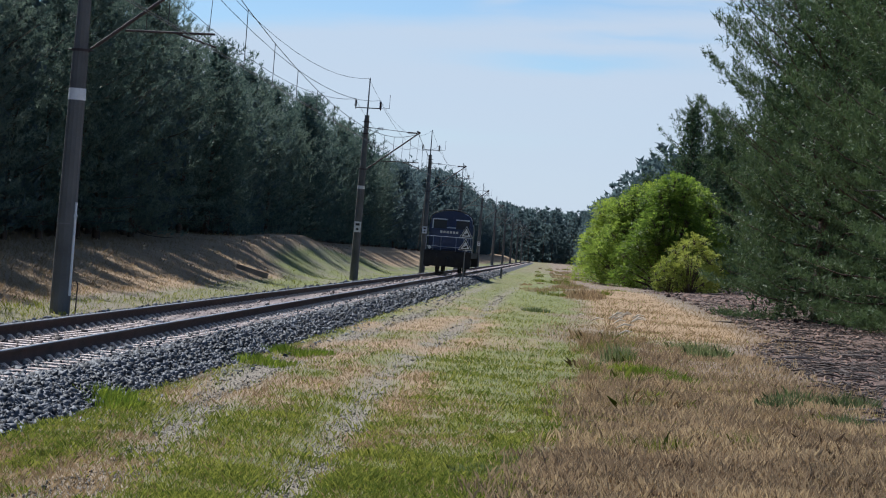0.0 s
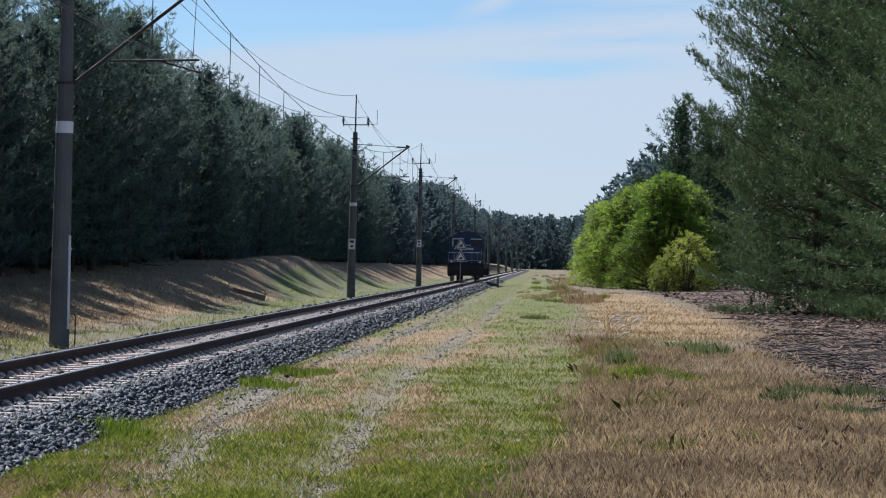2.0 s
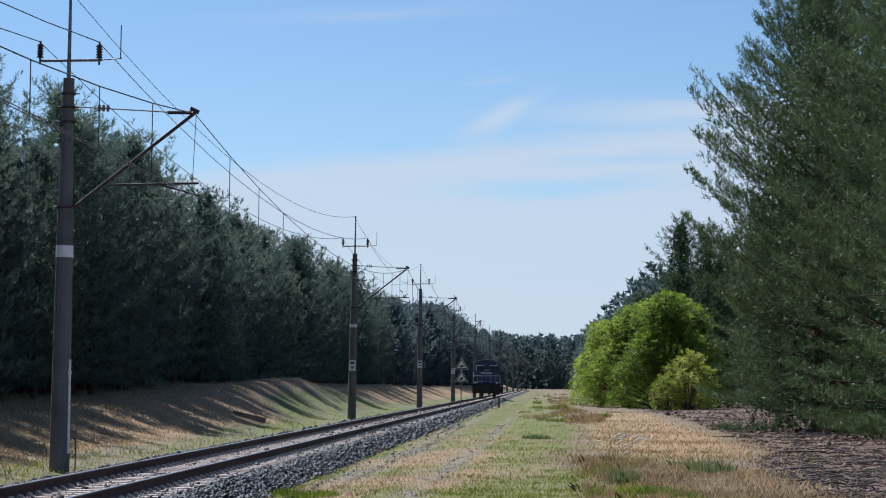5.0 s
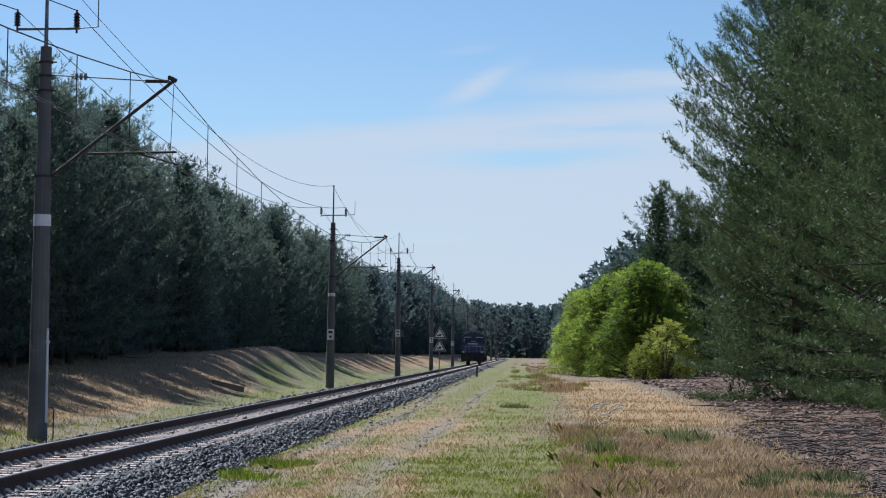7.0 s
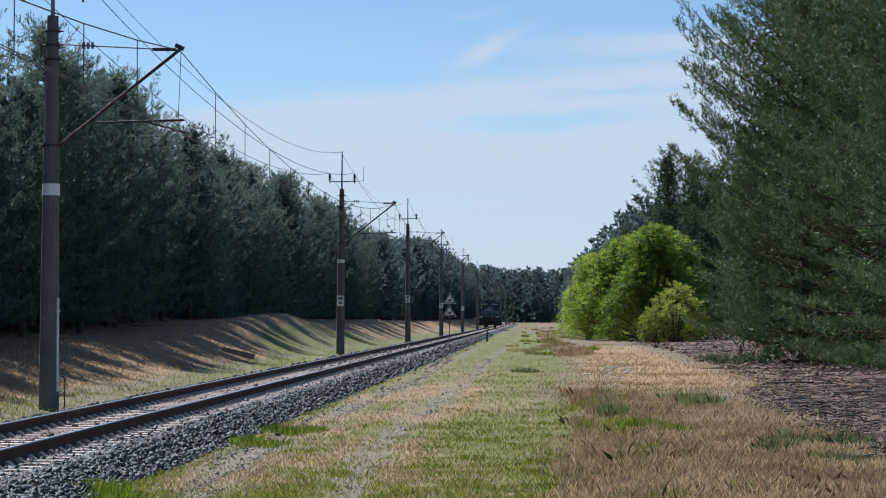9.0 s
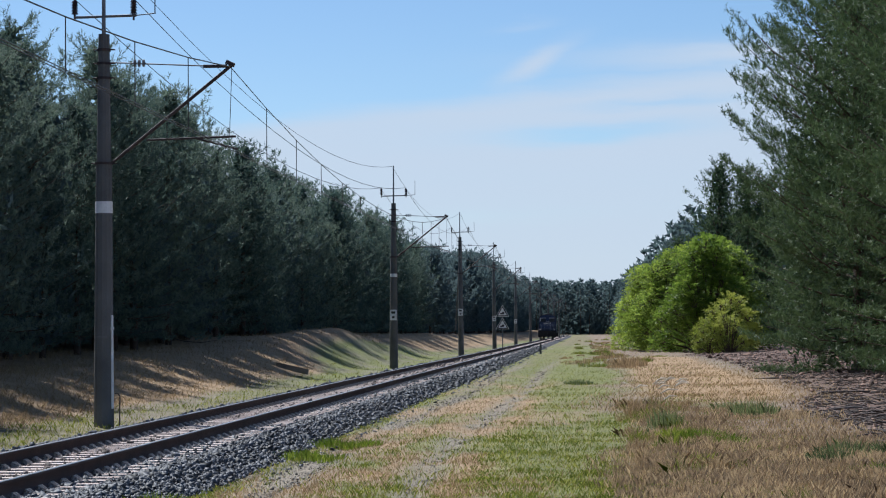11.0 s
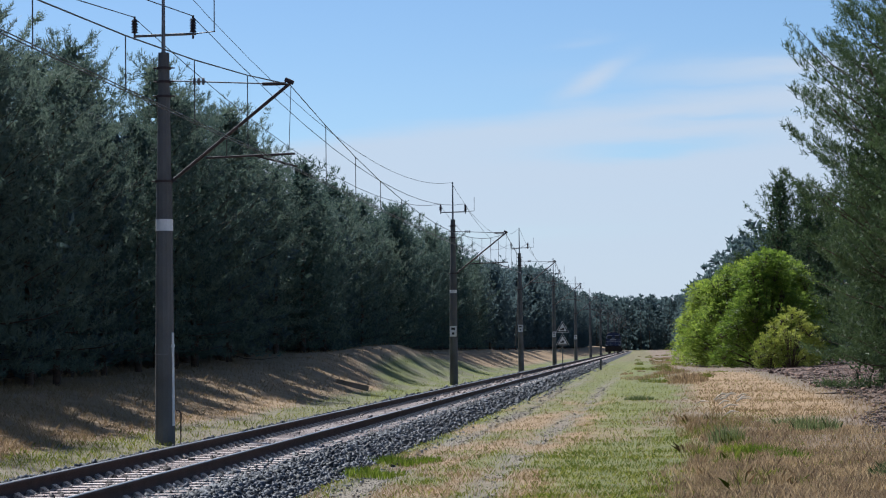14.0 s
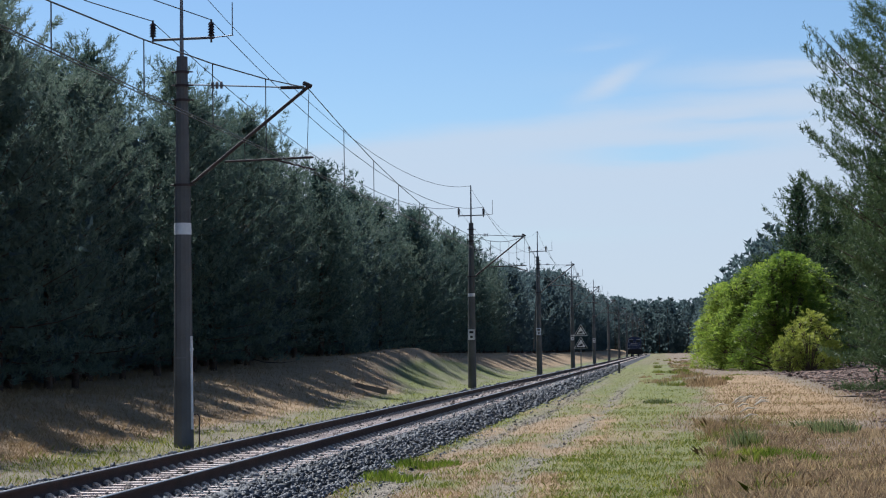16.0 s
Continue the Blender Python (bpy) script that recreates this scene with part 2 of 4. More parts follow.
def ground_z(x, y):
    x, y = np.asarray(x, float), np.asarray(y, float)
    xt = x - bend(y)
    z = np.full(np.broadcast(x, y).shape, -0.42)
    # the cutting's bank beyond the masts
    top = 0.55 + 0.72 * step(60, 125, y) - 0.3 * step(220, 320, y)
    z = z + step(9.2, 10.6, -xt) * 0.12 + step(10.5, 16.0, -xt) * (top + 0.3)
    z = z + step(15.5, 26, -xt) * 0.3
    mound = np.exp(-((xt + 14.9) / 1.9) ** 2 - ((y - 133) / 15) ** 2) * 0.55
    z = z + mound
    # the strip right of the track road
    z = z + step(0.3, 1.6, x) * 0.05 + step(6, 30, x) * 0.5
    soft = step(3.0, 5.2, np.abs(xt - TRACK_X))
    z = z + (fractal(x, y, 2.7, 3) - 0.5) * 0.16 * soft + (fractal(x, y, 14, 5) - 0.5) * 0.35 * step(6.5, 10, np.abs(xt - TRACK_X))
    rut = np.exp(-((x - rut_left(y)) / 0.22) ** 2) + np.exp(-((x - rut_right(y)) / 0.22) ** 2)
    z = z - 0.05 * rut
    far = step(620, 1400, y)
    return z + dip(y) + far * 4.0


def rut_left(y):
    return -4.25 + 0.55 * step(34, 19, y) + bend(y) + 0.12 * np.sin(np.asarray(y, float) / 9)


def rut_right(y):
    return -2.50 + 0.45 * step(38, 20, y) + bend(y) + 0.10 * np.sin(np.asarray(y, float) / 11 + 1)


def cover(x, y):
    """How much of gravel, green grass, straw and dead brown grass lies at each place."""
    x, y = np.asarray(x, float), np.asarray(y, float)
    xt = x - bend(y)
    n1, n2, n3 = fractal(x, y * 0.22, 1.25, 11), fractal(x, y * 0.16, 3.0, 21), fractal(x, y * 0.35, 0.6, 31)
    rl, rr = np.exp(-((x - rut_left(y)) / 0.42) ** 2), np.exp(-((x - rut_right(y)) / 0.33) ** 2)
    gravel = np.clip(rl * (0.30 + 0.70 * step(0.28, 0.60, n1)) + rr * (0.22 + 0.70 * step(0.32, 0.64, n1)), 0, 1) * step(220, 80, y)
    gravel = np.maximum(gravel, step(0.62, 0.75, n2) * step(-3.0, -3.7, xt) * step(-5.4, -4.6, xt) * 0.6)
    road = step(-5.0, -4.7, xt) * step(-1.4, -2.0, xt)
    side = xt - (n2 - 0.5) * 3.0 - (n1 - 0.5) * 1.5 - (fractal(x * 0.7, y * 0.45, 2.0, 71) - 0.5) * 2.4
    meadow = step(-2.2, -1.6, xt) * step(1.5, -0.4, side)
    rough_strip = step(-0.4, 1.5, side)
    lush = n1 * 0.45 + n2 * 0.40 + n3 * 0.15
    green = road * (0.08 + 0.80 * step(0.42, 0.56, lush)) + meadow * (0.58 + 0.40 * step(0.36, 0.52, lush)) + rough_strip * (0.20 + 0.70 * step(0.50, 0.62, n1)) * step(5.5, 3.5, x)
    green = green + step(4.55, 4.75, -xt) * step(5.3, 5.05, -xt) * step(0.36, 0.50, n2) * 0.9
    straw_patch = np.clip(rough_strip * 1.7 * np.exp(-((x - 3.6) / 2.6) ** 2) * step(56, 75, y) * step(175, 145, y), 0, 1)
    litter = step(3.6, 5.6, x + (n2 - 0.5) * 2 - 0.035 * np.clip(y - 45, -25, 60)) * (1 - straw_patch)
    straw = road * (0.92 - 0.80 * step(0.42, 0.56, lush)) + meadow * (0.08 + 0.40 * step(0.50, 0.36, lush)) * step(120, 60, y) + straw_patch
    brown = rough_strip * (1 - litter) * (1 - straw_patch)
    left = step(9.0, 9.5, -xt)
    foot = 10.7 + 0.9 * n2 + 2.4 * step(96, 112, y) * step(180, 155, y)
    strip = step(foot, foot + 1.0, -xt)
    deep = step(18, 22, -xt)
    bank = left * (1 - strip)
    green = green + bank * (0.45 + 0.55 * step(0.36, 0.55, n1)) * (0.6 + 0.4 * step(60, 85, y))
    straw = straw + left * strip * (1 - deep)
    brown = brown + bank * 0.35 * step(85, 55, y)
    far = step(60, 120, y) * (xt > -9)
    green = green + far * straw * 0.9 * (1 - straw_patch)
    straw = straw * (1 - 0.85 * far * (1 - straw_patch))
    away = step(230, 330, y) * (xt > -4.5)
    straw, brown = straw * (1 - away), brown + away * 0.5
    hold = 1 - gravel
    return gravel, np.clip(green * hold, 0, 1), np.clip(straw * hold, 0, 1), np.clip(brown * hold, 0, 1), np.clip(litter + deep, 0, 1)


# ---- ground ----
def ground_material():
    mt = bpy.data.materials.new("trackside ground")
    mt.use_nodes = True
    t = mt.node_tree
    bsdf = t.nodes["Principled BSDF"]
    bsdf.inputs["Roughness"].default_value = 0.95
    co = t.nodes.new("ShaderNodeTexCoord")

    def noise_node(scale, detail=6.0):
        n = t.nodes.new("ShaderNodeTexNoise")
        n.inputs["Scale"].default_value, n.inputs["Detail"].default_value = scale, detail
        link(t, co.outputs["Object"], n.inputs["Vector"])
        return n.outputs["Fac"]

    def two(dark, light, fac):
        r = t.nodes.new("ShaderNodeValToRGB")
        r.color_ramp.elements[0].position, r.color_ramp.elements[1].position = 0.35, 0.66
        r.color_ramp.elements[0].color, r.color_ramp.elements[1].color = (*dark, 1), (*light, 1)
        link(t, fac, r.inputs[0])
        return r.outputs[0]

    coarse, fine = noise_node(1.3), noise_node(22.0)
    mean = t.nodes.new("ShaderNodeMath")
    mean.operation = "MULTIPLY_ADD"
    mean.inputs[1].default_value = 0.55
    half = t.nodes.new("ShaderNodeMath")
    half.operation = "MULTIPLY"
    half.inputs[1].default_value = 0.45
    link(t, coarse, half.inputs[0])
    link(t, fine, mean.inputs[0])
    link(t, half.outputs[0], mean.inputs[2])
    n = mean.outputs[0]
    colours = [two((0.10, 0.085, 0.062), (0.26, 0.22, 0.165), n),      # bare soil
               two((0.15, 0.120, 0.088), (0.34, 0.285, 0.215), fine),      # gravel
               two((0.078, 0.098, 0.020), (0.22, 0.220, 0.055), n),      # green
               two((0.22, 0.140, 0.070), (0.43, 0.290, 0.155), n),       # straw
               two((0.12, 0.085, 0.058), (0.30, 0.22, 0.15), n),       # dead grass
               two((0.050, 0.030, 0.023), (0.20, 0.118, 0.088), fine)]   # needle litter
    a, b = t.nodes.new("ShaderNodeAttribute"), t.nodes.new("ShaderNodeAttribute")
    a.attribute_name, b.attribute_name = "cover", "litter"
    sep = t.nodes.new("ShaderNodeSeparateColor")
    link(t, a.outputs["Color"], sep.inputs[0])
    last = colours[0]
    for c, w in zip(colours[1:], (sep.outputs[0], sep.outputs[1], sep.outputs[2], a.outputs["Alpha"], b.outputs["Fac"])):
        mx = t.nodes.new("ShaderNodeMix")
        mx.data_type = "RGBA"
        link(t, w, mx.inputs["Factor"])
        link(t, last, mx.inputs["A"])
        link(t, c, mx.inputs["B"])
        last = mx.outputs["Result"]
    link(t, last, bsdf.inputs["Base Color"])
    bp = t.nodes.new("ShaderNodeBump")
    bp.inputs["Strength"].default_value, bp.inputs["Distance"].default_value = 0.7, 0.05
    link(t, fine, bp.inputs["Height"])
    link(t, bp.outputs[0], bsdf.inputs["Normal"])
    return mt


def build_ground():
    xs = np.concatenate([-np.geomspace(1500, 42, 16), np.arange(-40, -12, 0.8), np.arange(-12, 7, 0.14), np.arange(7, 22, 0.6), np.geomspace(22.5, 1500, 18)])
    ys = np.concatenate([[-600, -200, -60, -20], np.arange(-8, 14, 1.5), np.arange(14, 60, 0.22), np.geomspace(60, 700, 190), np.geomspace(730, 4500, 16)])
    X, Y = np.meshgrid(xs, ys)
    Z = ground_z(X, Y)
    i = np.arange(len(ys) * len(xs)).reshape(len(ys), len(xs))
    faces = np.stack([i[:-1, :-1], i[:-1, 1:], i[1:, 1:], i[1:, :-1]], -1).reshape(-1, 4)
    ob = indexed("ground", np.stack([X, Y, Z], -1).reshape(-1, 3), faces, ground_material())
    ob.data.polygons.foreach_set("use_smooth", np.ones(len(faces), bool))
    g = cover(X.ravel(), Y.ravel())
    at = ob.data.attributes.new("cover", "FLOAT_COLOR", "POINT")
    at.data.foreach_set("color", np.stack(g[:4], -1).astype(np.float32).ravel())
    at = ob.data.attributes.new("litter", "FLOAT", "POINT")
    at.data.foreach_set("value", g[4].astype(np.float32))
    tagged(ob, "sandy ground with dry grass and a rutted track road", "ground", kind="structure")


build_ground()


# ---- the railway track ----
def line_mesh(name, profile, y_list, mat, parent=None, closed=True):
    """A profile of (x, z) swept along the line."""
    ys = np.asarray(y_list, float)
    p = np.asarray(profile, float)
    k = len(p)
    V = np.zeros((len(ys), k, 3))
    V[:, :, 0] = p[None, :, 0] + bend(ys)[:, None]
    V[:, :, 1] = ys[:, None]
    V[:, :, 2] = p[None, :, 1] + dip(ys)[:, None]
    i = np.arange(len(ys) * k).reshape(len(ys), k)
    j = np.roll(i, -1, axis=1) if closed else None
    a, b = (i, j) if closed else (i[:, :-1], i[:, 1:])
    faces = np.stack([a[:-1], a[1:], b[1:], b[:-1]], -1).reshape(-1, 4)
    return indexed(name, V.reshape(-1, 3), faces, mat, parent)


LINE_Y = np.concatenate([np.arange(-30, 150, 10.0), np.arange(150, 1000, 12.0)])


def build_track():
    track = thing("railway_track", Matrix.Identity(4), "single railway track with rusty rails on concrete sleepers", "railway track")
    track["kind"] = "structure"
    half = [(0.07, -0.198), (0.07, -0.184), (0.018, -0.165), (0.0085, -0.145), (0.0085, -0.055), (0.033, -0.040), (0.0345, -0.006)]
    for x in (TRACK_X - 0.7525, TRACK_X + 0.7525):
        prof = [(x + a, b) for a, b in half] + [(x - a, b) for a, b in reversed(half)]
        r = line_mesh("rail", prof, LINE_Y, STEEL_DARK, track)
        head = [(x + 0.0345, -0.006), (x + 0.027, 0.0), (x - 0.027, 0.0), (x - 0.0345, -0.006)]
        line_mesh("rail_head", head, LINE_Y, RAIL_TOP, r)["label"] = "bright worn running surface"
    bm = bmesh.new()
    box(bm, -1.3, 1.3, -0.13, 0.13, -0.40, -0.198, 0.02)
    proto = part("sleeper", bm, SLEEPER, track)
    bm = bmesh.new()
    box(bm, -0.06, 0.06, -0.055, 0.055, 0.0, 0.016, 0.003)
    for s in (-1, 1):
        rod(bm, (-0.045, s * 0.045, 0.012), (0.03, s * 0.06, 0.060), 0.012, sides=6)
        rod(bm, (0.03, s * 0.06, 0.060), (0.06, s * 0.035, 0.018), 0.012, sides=6)
    clip = part("clip", bm, CLIP, proto)
    clip.matrix_basis = pose(-0.7525 - 0.125, 0, -0.198)
    spots = [(-0.7525 + 0.125, 180), (0.7525 - 0.125, 0), (0.7525 + 0.125, 180)]
    for x, rz in spots:
        share("clip", clip, proto, pose(x, 0, -0.198, 0, 0, rz))
    y0, y1 = 17.0, 197.0
    proto.matrix_basis = pose(TRACK_X, y0, 0)
    n = int((y1 - y0) / 0.6)
    for k in range(1, n):
        y = y0 + 0.6 * k
        s = share("sleeper", proto, track, pose(TRACK_X + float(bend(y)) + random.uniform(-0.012, 0.012), y + random.uniform(-0.015, 0.015), float(dip(y)), 0, 0, random.uniform(-0.5, 0.5)))
        if k < 150:
            for x, rz in [(-0.7525 - 0.125, 0)] + spots:
                share("clip", clip, s, pose(x, 0, -0.198, 0, 0, rz))
    bm = bmesh.new()
    for y in list(np.arange(-20, y0 - 0.3, 0.6)) + list(np.arange(y1 + 0.2, 620, 0.6)):
        x = TRACK_X + float(bend(y))
        z = float(dip(y))
        box(bm, x - 1.3, x + 1.3, y - 0.13, y + 0.13, z - 0.40, z - 0.198)
    tagged(part("distant_sleepers", bm, SLEEPER, track), kind="stuff")
    # bed of ballast
    c = TRACK_X
    prof = [(c - 2.55, -0.50), (c - 1.75, -0.18), (c - 1.35, -0.24), (c - 0.72, -0.25), (c + 0.72, -0.25), (c + 1.35, -0.24), (c + 1.72, -0.18), (c + 2.45, -0.52)]
    bed = line_mesh("ballast_bed", prof, LINE_Y, BED, None, closed=False)
    tagged(bed, "bed of dark crushed granite ballast under the track", "ballast", kind="structure")


def octa(n, size, rng):
    """n crushed stones: eight-faced, uneven."""
    base = np.array([(1, 0, 0), (0, 1, 0), (-1, 0, 0), (0, -1, 0), (0, 0, 1), (0, 0, -1)], float)
    tri = np.array([(0, 1, 4), (1, 2, 4), (2, 3, 4), (3, 0, 4), (1, 0, 5), (2, 1, 5), (3, 2, 5), (0, 3, 5)])
    V = base[None] * (1 + rng.uniform(-0.35, 0.35, (n, 6, 1))) + rng.uniform(-0.25, 0.25, (n, 6, 3))
    V = V * rng.uniform(0.65, 1.2, (n, 1, 3))
    q = rng.normal(size=(n, 4))
    q /= np.linalg.norm(q, axis=1, keepdims=True)
    w, x, y, z = q.T
    Rm = np.stack([1 - 2 * (y * y + z * z), 2 * (x * y - z * w), 2 * (x * z + y * w), 2 * (x * y + z * w), 1 - 2 * (x * x + z * z), 2 * (y * z - x * w), 2 * (x * z - y * w), 2 * (y * z + x * w), 1 - 2 * (x * x + y * y)], -1).reshape(n, 3, 3)
    V = np.einsum("nij,nkj->nki", Rm, V) * size[:, None, None]
    F = tri[None] + (np.arange(n) * 6)[:, None, None]
    return V, F.reshape(-1, 3)


def stones(name, x, y, z, size, mat, label, category):
    V, F = octa(len(x), size, RNG)
    V = V + np.stack([x, y, z], -1)[:, None, :]
    ob = indexed(name, V.reshape(-1, 3), F, mat)
    return tagged(ob, label, category, kind="stuff")


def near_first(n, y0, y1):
    """Distances, denser in the nearer stretch to lie evenly in the camera's view."""
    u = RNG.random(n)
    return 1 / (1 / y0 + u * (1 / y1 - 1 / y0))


def build_ballast():
    n = 50000
    y = near_first(n, 15, 260)
    u = RNG.random(n)
    xr = np.where(u < 0.62, RNG.uniform(0.85, 2.75, n), np.where(u < 0.80, RNG.uniform(-2.6, -0.85, n), RNG.uniform(-0.70, 0.70, n)))
    a = np.abs(xr)
    z = np.interp(a, [0, 0.72, 1.35, 1.73, 2.45, 2.9], [-0.225, -0.225, -0.225, -0.18, -0.46, -0.46])
    edge = (a > 2.35) & (RNG.random(n) < 0.55)
    on = np.abs(((y - 17.0) / 0.6 + 0.5) % 1 - 0.5) * 0.6
    drop = edge | ((on < 0.16) & (a < 1.36) & (RNG.random(n) < 0.93))
    size = np.clip(RNG.lognormal(np.log(0.037), 0.33, n), 0.018, 0.075) * np.clip((y / 50), 1, 2.2) ** 0.8
    k = ~drop
    up = z + dip(y) + RNG.uniform(-0.012, 0.012, n)
    for pick, mat, name, label in ((k & (a >= 0.8), STONE, "ballast_stones", "loose crushed grey granite ballast along the rails"), (k & (a < 0.8), RUST_STONE, "rusty_ballast", "rust-stained crushed stone between the rails")):
        stones(name, (TRACK_X + xr + bend(y))[pick], y[pick], up[pick], size[pick], mat, label, "ballast")
    n = 9000
    y = near_first(n, 15, 110)
    side = RNG.random(n) < 0.6
    x = np.where(side, rut_left(y) + RNG.normal(0, 0.22, n), rut_right(y) + RNG.normal(0, 0.17, n))
    keep = cover(x, y)[0] > 0.5
    x, y = x[keep], y[keep]
    size = np.clip(RNG.lognormal(np.log(0.011), 0.45, len(x)), 0.005, 0.04) * np.clip(y / 40, 1, 2.5)
    stones("road_gravel", x, y, ground_z(x, y) + 0.004, size, material("road gravel", (0.085, 0.074, 0.062), (0.28, 0.245, 0.20), 7, 0.9, spread=0.7), "scattered grey gravel in the wheel ruts", "gravel")


build_track()
build_ballast()


# ---- masts and overhead line ----
MAST_Y = [47.3, 114.9, 171.2, 226.0, 284.0, 345.0, 405.0, 466.0, 528.0, 590.0]
TIP = (2.64, 7.04)                   # arm tip, out from the mast, and its height
WIRE_Z = 5.29


def mast_parts(mast):
    bm = bmesh.new()
    # tapered concrete post with a stepped section
    for z0, z1, w0, w1 in ((-1.0, 5.05, 0.215, 0.165), (5.05, 7.70, 0.150, 0.115)):
        m = bmesh.ops.create_cone(bm, cap_ends=True, segments=12, radius1=w0, radius2=w1, depth=z1 - z0, matrix=Matrix.Translation((0, 0, (z0 + z1) / 2)))
    part("post", bm, CONCRETE, mast)
    for z, r in ((7.10, 0.15), (7.38, 0.15), (6.80, 0.155), (5.05, 0.19)):
        bm = bmesh.new()
        bmesh.ops.create_cone(bm, cap_ends=True, segments=12, radius1=r, radius2=r, depth=0.05, matrix=Matrix.Translation((0, 0, z)))
        rod(bm, (r - 0.03, -0.05, z), (r + 0.09, -0.05, z), 0.015, sides=6)
        rod(bm, (-r - 0.06, -0.05, z), (-r + 0.03, -0.05, z), 0.015, sides=6)
        part("clamp", bm, RUSTY, mast)
    bm = bmesh.new()
    rod(bm, (0.0, -0.03, 7.5), (0.0, -0.03, 9.55), 0.045, 0.028)
    rod(bm, (-0.62, -0.03, 8.05), (0.68, -0.03, 8.08), 0.028)
    rod(bm, (0.66, -0.03, 8.08), (1.08, -0.03, 8.12), 0.012, sides=6)
    rod(bm, (1.06, -0.03, 8.12), (1.06, -0.03, 8.80), 0.012, sides=6)
    part("top_rod", bm, GALV, mast, "steel top rod with a cross arm")
    for x in (-0.60, 0.62):
        bm = bmesh.new()
        rod(bm, (x, -0.03, 7.98), (x, -0.03, 8.46), 0.022, sides=8)
        for k in range(5):
            z = 8.12 + k * 0.058
            rod(bm, (x, -0.03, z), (x, -0.03, z + 0.045), 0.075, 0.045, sides=10)
        part("insulator", bm, CERAMIC, mast)
    # the swivelling arm
    bm = bmesh.new()
    rod(bm, (0.30, 0, 5.16), (TIP[0], 0, TIP[1]), 0.036)
    rod(bm, (0.14, 0, 5.05), (0.30, 0, 5.16), 0.028)
    rod(bm, (TIP[0] - 0.12, 0, TIP[1] + 0.07), (TIP[0] + 0.05, 0, TIP[1] - 0.01), 0.045)
    rod(bm, (2.05, 0, 7.02), (TIP[0] - 0.10, 0, TIP[1] - 0.02), 0.036)
    part("bracket_arm", bm, RUSTY, mast, "slanting rusty tube arm")
    bm = bmesh.new()
    rod(bm, (0.13, 0, 7.12), (2.05, 0, 7.03), 0.014, sides=6)
    for k in range(3):
        rod(bm, (0.62 + 0.09 * k, 0, 7.10), (0.66 + 0.09 * k, 0, 7.10), 0.075, sides=10)
    part("stay_rod", bm, GALV, mast)
    bm = bmesh.new()
    rod(bm, (0.88, 0, 5.52), (TIP[0] + 0.08, 0, 5.58), 0.024)
    rod(bm, (1.85, 0, 5.56), (TIP[0] + 0.12, 0, WIRE_Z + 0.03), 0.020, sides=6)
    rod(bm, (1.30, 0, 5.53), (1.30, 0, 5.92), 0.008, sides=5)
    rod(bm, (TIP[0] - 0.05, 0, 5.58), (TIP[0], 0, TIP[1]), 0.007, sides=5)
    part("steady_arm", bm, RUSTY, mast)


def build_masts():
    first = thing("catenary_mast", pose(MAST_X, MAST_Y[0], 0, 0, 0.25, 0), "grey concrete catenary mast with a white band and rusty arm", "catenary mast", "masts along the railway")
    mast_parts(first)
    made = [first]
    lift = [0.0, 0.1, 0.62, 0.40, 0.3, 0.3, 0.3, 0.3, 0.3, 0.3]
    leans = [0.25, 0.4, -0.1, 0.0, 0.3, -0.2, 0.2, 0.0, 0.1, -0.1]
    for y, a, up in list(zip(MAST_Y, leans, lift))[1:]:
        made.append(copy_thing(first, pose(MAST_X, y, up + 0.5 * float(dip(y)), 0, a, 0)))
    for m, d in ((made[0], 0.24), (made[1], 0.16)):
        bm = bmesh.new()
        bmesh.ops.create_cone(bm, cap_ends=False, segments=24, radius1=0.1785, radius2=0.1765, depth=d, matrix=Matrix.Translation((0, 0, 4.15)))
        part("paint_band", bm, WHITE, m, "worn white painted band")
    # cable pipe and earth rod on the nearest mast
    bm = bmesh.new()
    rod(bm, (0.195, -0.09, 0.05), (0.185, -0.09, 1.95), 0.028)
    rod(bm, (0.19, -0.12, 1.68), (0.19, -0.06, 1.68), 0.04)
    part("cable_pipe", bm, WHITE, first, "pale plastic cable pipe")
    bm = bmesh.new()
    box(bm, -0.13, 0.10, -0.212, -0.195, 1.50, 1.515)
    part("strap", bm, GALV, first)
    bm = bmesh.new()
    chain(bm, [(0.32, 0, -0.6), (0.33, 0, 0.30), (0.28, 0, 0.36), (0.22, 0, 0.35)], 0.014)
    part("earth_wire", bm, RUSTY, first)
    for m, z in ((made[1], 2.20), (made[2], 2.20), (made[3], 2.2), (made[4], 2.2)):
        bm = bmesh.new()
        box(bm, -0.17, 0.17, -0.225, -0.205, z - 0.26, z + 0.26, 0.004)
        plate = part("number_plate", bm, WHITE, m, "white plate with illegible dark marks")
        for zz, w in ((0.12, 0.10), (-0.11, 0.06)):
            bm = bmesh.new()
            box(bm, -w, w, -0.232, -0.226, z + zz - 0.055, z + zz + 0.055)
            part("mark", bm, BLACK, plate)
    # slanting strut of the third mast
    bm = bmesh.new()
    rod(bm, (-0.42, 0.3, 0.9), (-0.02, 0.05, 6.6), 0.055, 0.045)
    part("strut", bm, CONCRETE, made[2])


def cable(name, pts, r, label, mat=WIRE, group="overhead wires"):
    cu = bpy.data.curves.new(name, "CURVE")
    cu.dimensions, cu.bevel_depth, cu.bevel_resolution = "3D", r, 0
    s = cu.splines.new("POLY")
    s.points.add(len(pts) - 1)
    s.points.foreach_set("co", np.array([(*p, 1) for p in pts], float).ravel())
    cu.materials.append(mat)
    ob = new(name, cu)
    return tagged(ob, label, "wire", group)


